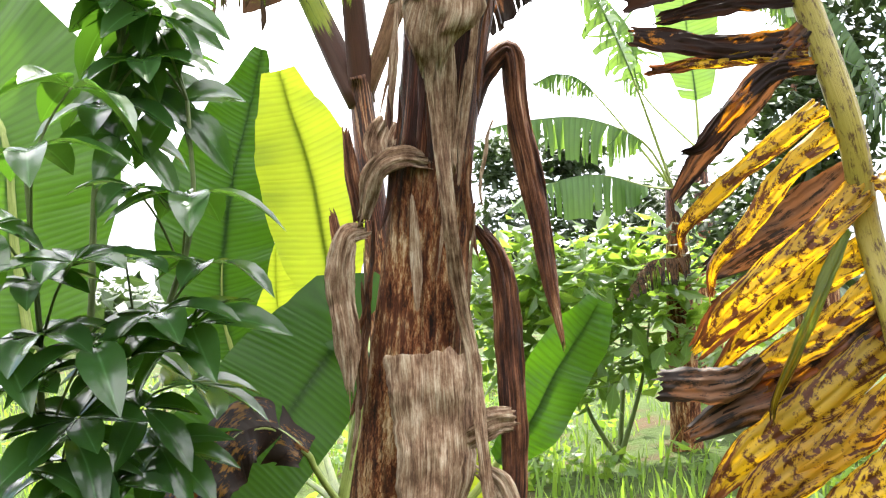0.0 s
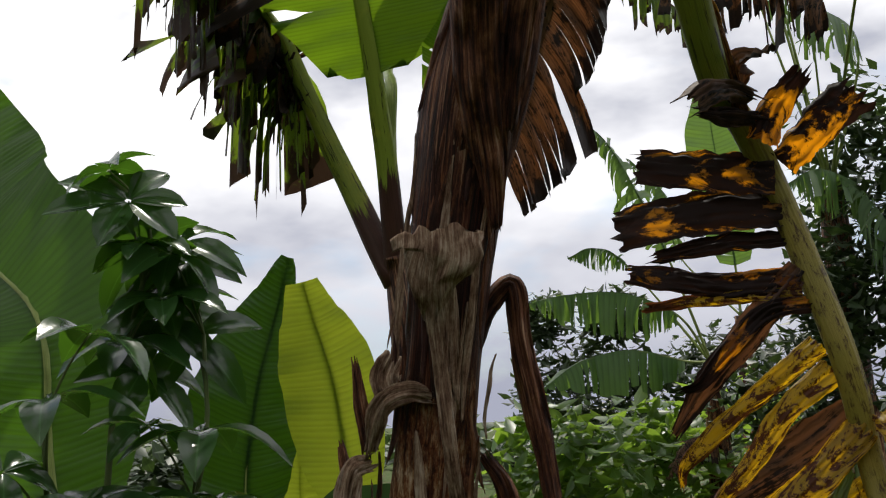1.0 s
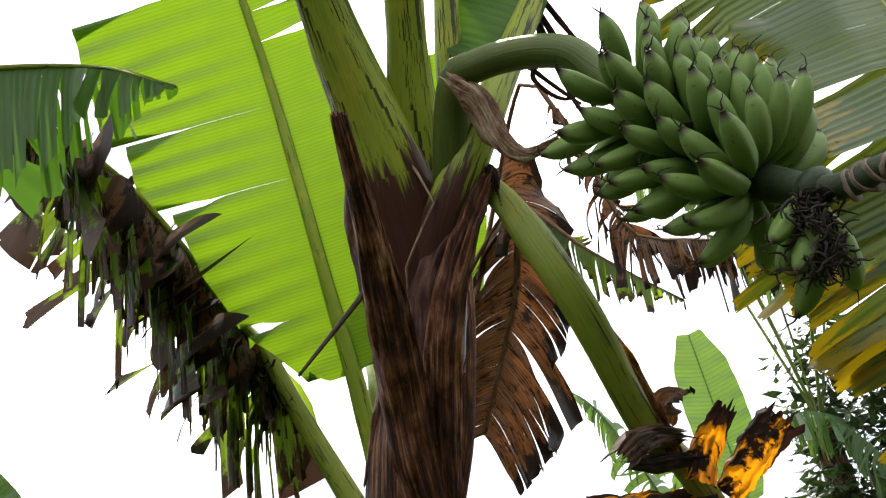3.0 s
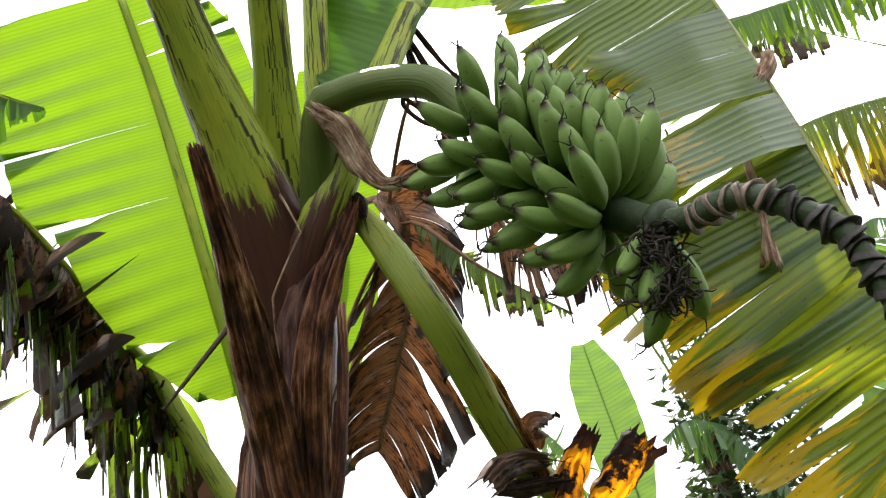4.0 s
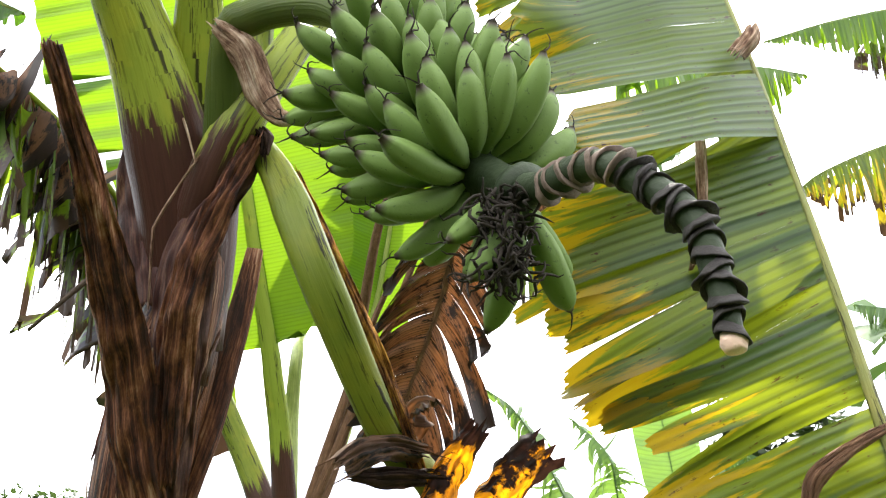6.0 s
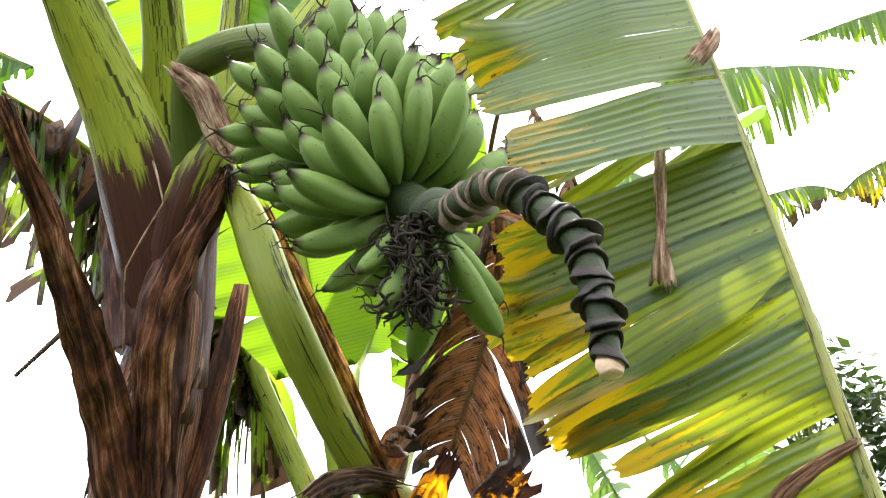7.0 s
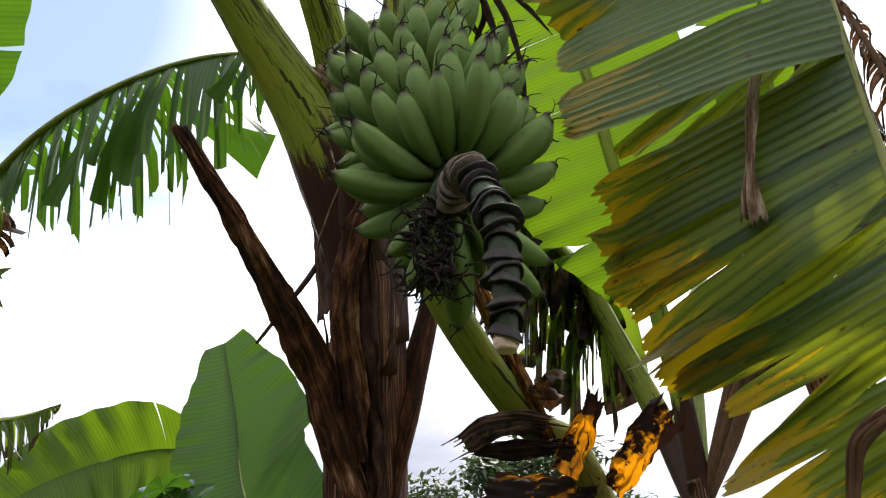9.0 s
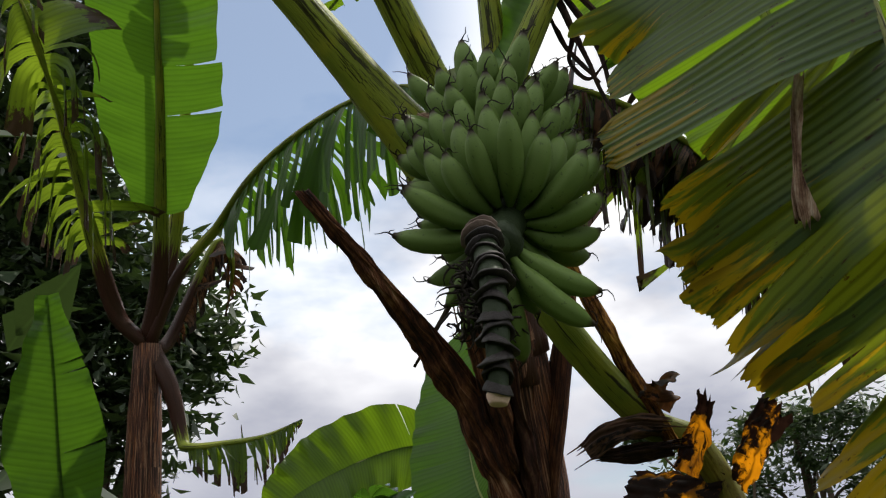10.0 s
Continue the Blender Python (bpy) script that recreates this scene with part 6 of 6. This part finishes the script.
far_plant((4.36, 2.85, 1.62), (4.4, 2.75, 3.3), "banana plant farther off with ragged leaves", [
    ([(3.65, 2.6, 4.38), (3.21, 2.6, 4.41), (2.75, 2.6, 4.41), (2.29, 2.6, 4.37), (1.95, 2.6, 4.3)], (0, -0.6, 0.8), 0.34, dict(FRINGE, mat="leaf", stalk=[(4.2, 2.65, 3.9)])),
    ([(3.51, 2.6, 3.73), (3.19, 2.6, 3.74), (2.85, 2.6, 3.74), (2.45, 2.6, 3.71), (2.1, 2.6, 3.6), (1.95, 2.6, 3.5)], (0, -0.6, 0.8), 0.6, dict(FRINGE, mat="leaf_fringe", stalk=[(4.1, 2.65, 3.4)])),
    ([(2.6, 3.2, 2.36), (2.68, 3.2, 2.7), (2.8, 3.2, 3.04), (2.95, 3.2, 3.41)], (0, -0.95, 0.2), 0.2, dict(FRINGE, mat="leaf_far", fold=-10, droop=0.3, strips=30)),
    ([(3.41, 3.58, 2.73), (3.17, 3.47, 3.21), (2.92, 3.41, 3.4), (2.71, 3.52, 3.34)], (0, -0.6, 0.8), 0.3, dict(TORN)),
    ([(2.92, 3.11, 4.45), (2.68, 3.08, 4.64), (2.39, 3.14, 4.7)], (0, -0.6, 0.8), 0.4, dict(TORN, mat="leaf_shred")),
    ([(2.82, 3.75, 2.98), (2.67, 3.73, 3.24), (2.42, 3.77, 3.34)], (0, -0.6, 0.8), 0.4, dict(TORN, mat="leaf_far")),
], r=0.14)
far_plant((1.8, 4.3, 1.2), (1.8, 4.2, 2.6), "banana plant behind the large yellowing leaf", [
    ([(1.55, 1.9, 3.52), (1.38, 1.9, 3.44), (1.24, 1.9, 3.39), (1.12, 1.9, 3.34)], (0, -0.7, 0.7), 0.3, dict(WHOLE, mat="leaf_far", stalk=[(1.75, 3.2, 3.3)])),
    ([(1.44, 3.94, 3.89), (1.69, 3.85, 4.08), (2.01, 3.8, 4.12), (2.2, 3.8, 4.05)], (0, -0.6, 0.8), 0.3, dict(TORN, mat="leaf_shred")),
    ([(1.39, 3.87, 4.94), (1.69, 3.83, 4.98), (1.99, 3.83, 4.94)], (0, -0.6, 0.8), 0.22, dict(TORN, mat="leaf")),
    ([(1.93, 3.79, 3.29), (1.66, 3.57, 3.49), (1.38, 3.56, 3.68)], (0, -0.6, 0.8), 0.35, dict(TORN)),
    ([(1.9, 3.99, 2.56), (1.65, 3.83, 2.64), (1.48, 3.89, 2.58)], (0, -0.6, 0.8), 0.3, dict(TORN)),
    ([(2.14, 3.99, 2.03), (1.92, 3.79, 2.38), (1.75, 3.8, 2.58)], (0, -0.6, 0.8), 0.35, dict(TORN)),
    ([(1.35, 3.38, 4.58), (1.71, 3.34, 4.64), (2.04, 3.32, 4.6), (2.3, 3.3, 4.5)], (0, -0.6, 0.8), 0.5, dict(TORN, mat="leaf")),
    ([(1.56, 3.35, 4.25), (1.31, 3.33, 4.26), (0.97, 3.27, 4.08)], (0.3, -0.5, 0.8), 0.6, dict(TORN, mat="leaf_far", torn=0.5)),
], r=0.14)
# bright leaf low behind the dead one
far_plant((1.62, 6.6, 1.88), (1.61, 6.55, 2.1), "young banana plant in the distance", [
    ([(1.6, 6.5, 2.5), (1.57, 6.5, 2.95), (1.53, 6.48, 3.5), (1.5, 6.45, 3.92)], (0.05, -0.98, 0.1), 0.25, dict(WHOLE, width=(0.5, 0.9, 1, 1, 0.85, 0.4))),
    ([(1.18, 6.6, 2.63), (1.10, 6.5, 3.11), (0.88, 6.5, 3.4), (0.81, 6.5, 3.46)], (0, -0.6, 0.8), 0.31, dict(TORN)),
])
far_plant((-3.16, 0.42, 1.69), (-2.9, 0.36, 3.03), "tall banana plant with torn drooping leaves", [
    ([(-2.61, 0.31, 3.64), (-2.34, 0.2, 4.07), (-2.07, 0.08, 4.4), (-1.86, -0.02, 4.75), (-1.67, -0.11, 5.02)], (0.7, -0.7, 0.0), 0.38, dict(WHOLE, mat="leaf_mid", stalk=[(-2.76, 0.36, 3.33)], width=(0.4, 0.9, 1, 1, 0.8, 0.3))),
    ([(-2.52, 0.6, 3.62), (-2.15, 0.6, 3.72), (-1.75, 0.6, 3.75), (-1.25, 0.6, 3.71), (-0.81, 0.6, 3.6), (-0.55, 0.6, 3.45)], (0.3, -0.4, 0.85), 0.72, dict(FRINGE, strips=46, mat="leaf_mid", stalk=[(-2.72, 0.45, 3.38)])),
    ([(-2.76, 0.03, 3.47), (-2.53, -0.19, 3.91), (-2.27, -0.44, 4.3), (-2.13, -0.64, 4.58)], (0.5, -0.5, 0.7), 0.6, dict(TORN, mat="leaf_shred", stalk=[(-2.87, 0.19, 3.16)])),
    ([(-2.74, 0.52, 2.49), (-2.67, 0.69, 2.5), (-2.59, 0.87, 2.53), (-2.49, 1.03, 2.6)], (0.3, -0.4, 0.85), 0.3, dict(TORN, stalk=[(-2.82, 0.45, 2.81), (-2.79, 0.51, 2.55)])),
    ([(-2.95, 0.49, 3.08), (-2.82, 0.69, 3.61), (-2.82, 0.79, 3.49), (-2.91, 0.79, 3.23)], (0.3, -0.4, 0.85), 0.22, dict(TORN, mat="leaf_dead")),
    ([(-2.31, 0.35, 4.64), (-2.13, 0.4, 4.87), (-1.94, 0.43, 5.1)], (0.7, -0.7, 0.0), 0.2, dict(WHOLE, mat="leaf", stalk=[(-2.78, 0.45, 3.66)])),
], mat="leaf_shred", r=0.14, stalk_r=0.055, stalk_mat=M["far_foot"])
far_plant((-2.09, -0.19, 1.61), (-2.09, -0.21, 1.92), "young banana plant with one upright leaf", [
    ([(-1.98, -0.26, 2.12), (-1.92, -0.31, 2.37), (-1.82, -0.37, 2.65), (-1.77, -0.42, 2.9)], (0.75, -0.65, 0.0), 0.22, dict(WHOLE, mat="leaf_mid", width=(0.8, 1, 0.9, 0.7, 0.4, 0.2)))])

# ---- trees ----
tree(floor_under((-6.9, 1.2, 3.07)), 3.6, 0.14, [((-6.74, 0.66, 4.39), (1.0, 1.0, 1.2), 2600), ((-6.54, 1.54, 4.23), (1.0, 1.0, 0.9), 2600), ((-6.6, 0.44, 5.74), (0.9, 0.9, 1.0), 2000), ((-6.63, 1.25, 3.32), (1.1, 1, 0.8), 2000), ((-6.48, 1.94, 3.93), (0.5, 0.5, 0.5), 700), ((-6.14, 0.51, 6.6), (1.0, 0.9, 0.9), 2600), ((-6.56, 0.86, 5.09), (1.0, 0.9, 0.8), 2600), ((-6.57, 0.08, 3.44), (1.0, 0.9, 1.2), 2600)], 0.16, "dark leafy tree behind the banana plants", 91)
tree(floor_under((-7.12, 11.65, 2.54)), 3.6, 0.14, [((-7.19, 11.45, 3.84), (0.8, 0.8, 0.4), 500), ((-6.55, 11.9, 3.83), (0.9, 0.8, 0.45), 500), ((-6.99, 11.68, 3.24), (1.2, 0.8, 0.4), 500), ((-7.81, 11.1, 2.93), (0.7, 0.8, 0.4), 400), ((-6.51, 12.04, 2.78), (0.7, 0.8, 0.4), 400)], 0.17, "open-crowned tree in the distance", 92)
tree(floor_under((-8.27, 13.36, 3.27)), 3.0, 0.14, [((-8.31, 13.24, 3.93), (0.9, 0.8, 0.5), 500), ((-9.65, 12.25, 3.59), (1.2, 0.8, 0.5), 500), ((-7.31, 13.96, 3.36), (1.2, 0.8, 0.4), 400)], 0.18, "round-crowned tree in the distance", 93)
tree(floor_under((-6.62, 9.61, 2.76)), 2.6, 0.1, [((-6.45, 9.64, 3.48), (0.35, 0.4, 0.3), 300), ((-7.6, 8.7, 3.59), (0.3, 0.4, 0.3), 260)], 0.16, "small tree in the distance", 94)


def woods():
    """Closed belt of trees and plantation all round, denser behind the camera."""
    rnd = random.Random(12)
    bm = bmesh.new()
    for k in range(230):
        a = rnd.uniform(0, 2 * math.pi)
        behind = math.sin(a) < -0.1
        r = rnd.uniform(5.5, 9) if behind else rnd.uniform(20, 40)
        # unseen behind the camera; height there tuned for the sky light it blocks
        h = rnd.uniform(1.6, 4.8) if behind else rnd.uniform(0.6, 1.7)
        s = rnd.uniform(1.2, 2.2) if not behind else rnd.uniform(1.3, 2.4)
        leaf_cloud(bm, (0.8 + r * math.cos(a), -0.5 + r * math.sin(a), h * 0.6), (s, s, h * 0.6), 170, 0.6 if behind else 0.5, rnd, hollow=0.3, aspect=0.5)
    tagged(part("far_woods", bm, M["tree_leaf"]), "dense green woods and plantation all round", "woods", kind="stuff")


def grass():
    rnd = random.Random(7)
    verts, faces = [], []
    for k in range(16000):
        d = 2.2 + 13 * rnd.random() ** 1.6
        a = rnd.uniform(-0.75, 0.85)
        x, y = 0.1 + d * math.sin(a), -1.8 + d * math.cos(a)
        if noise.noise(Vector((x * 0.7, y * 0.7, 2))) < -0.25:
            continue
        h = rnd.uniform(0.05, 0.22) * (1.7 if rnd.random() < 0.08 else 1)
        b, lean = rnd.uniform(0, 6.28), rnd.uniform(0.1, 0.6) * h
        w = rnd.uniform(0.004, 0.012)
        dx, dy = math.cos(b), math.sin(b)
        n = len(verts)
        verts += [(x - dy * w, y + dx * w, -0.03), (x + dy * w, y - dx * w, -0.03), (x + dx * lean * 0.4 - dy * w * 0.7, y + dy * lean * 0.4 + dx * w * 0.7, h * 0.6), (x + dx * lean * 0.4 + dy * w * 0.7, y + dy * lean * 0.4 - dx * w * 0.7, h * 0.6), (x + dx * lean, y + dy * lean, h)]
        faces += [(n, n + 1, n + 3, n + 2), (n + 2, n + 3, n + 4)]
    me = bpy.data.meshes.new("grass")
    me.from_pydata(verts, [], faces)
    me.materials.append(M["bush"])
    tagged(new("grass", me), "patchy sunlit grass and weeds", "grass", kind="stuff")
    bm = bmesh.new()
    for k in range(170):
        d = 3.5 + 9 * rnd.random()
        a = rnd.uniform(-0.5, 0.55)
        leaf_cloud(bm, (0.1 + d * math.sin(a), -1.8 + d * math.cos(a), 0.12), (0.22, 0.22, 0.14), 32, 0.085, rnd, hollow=0.1, aspect=0.6)
    tagged(part("weeds", bm, M["bush"]), "low broad-leaved weeds over the ground", "weeds", kind="stuff")


woods()
grass()
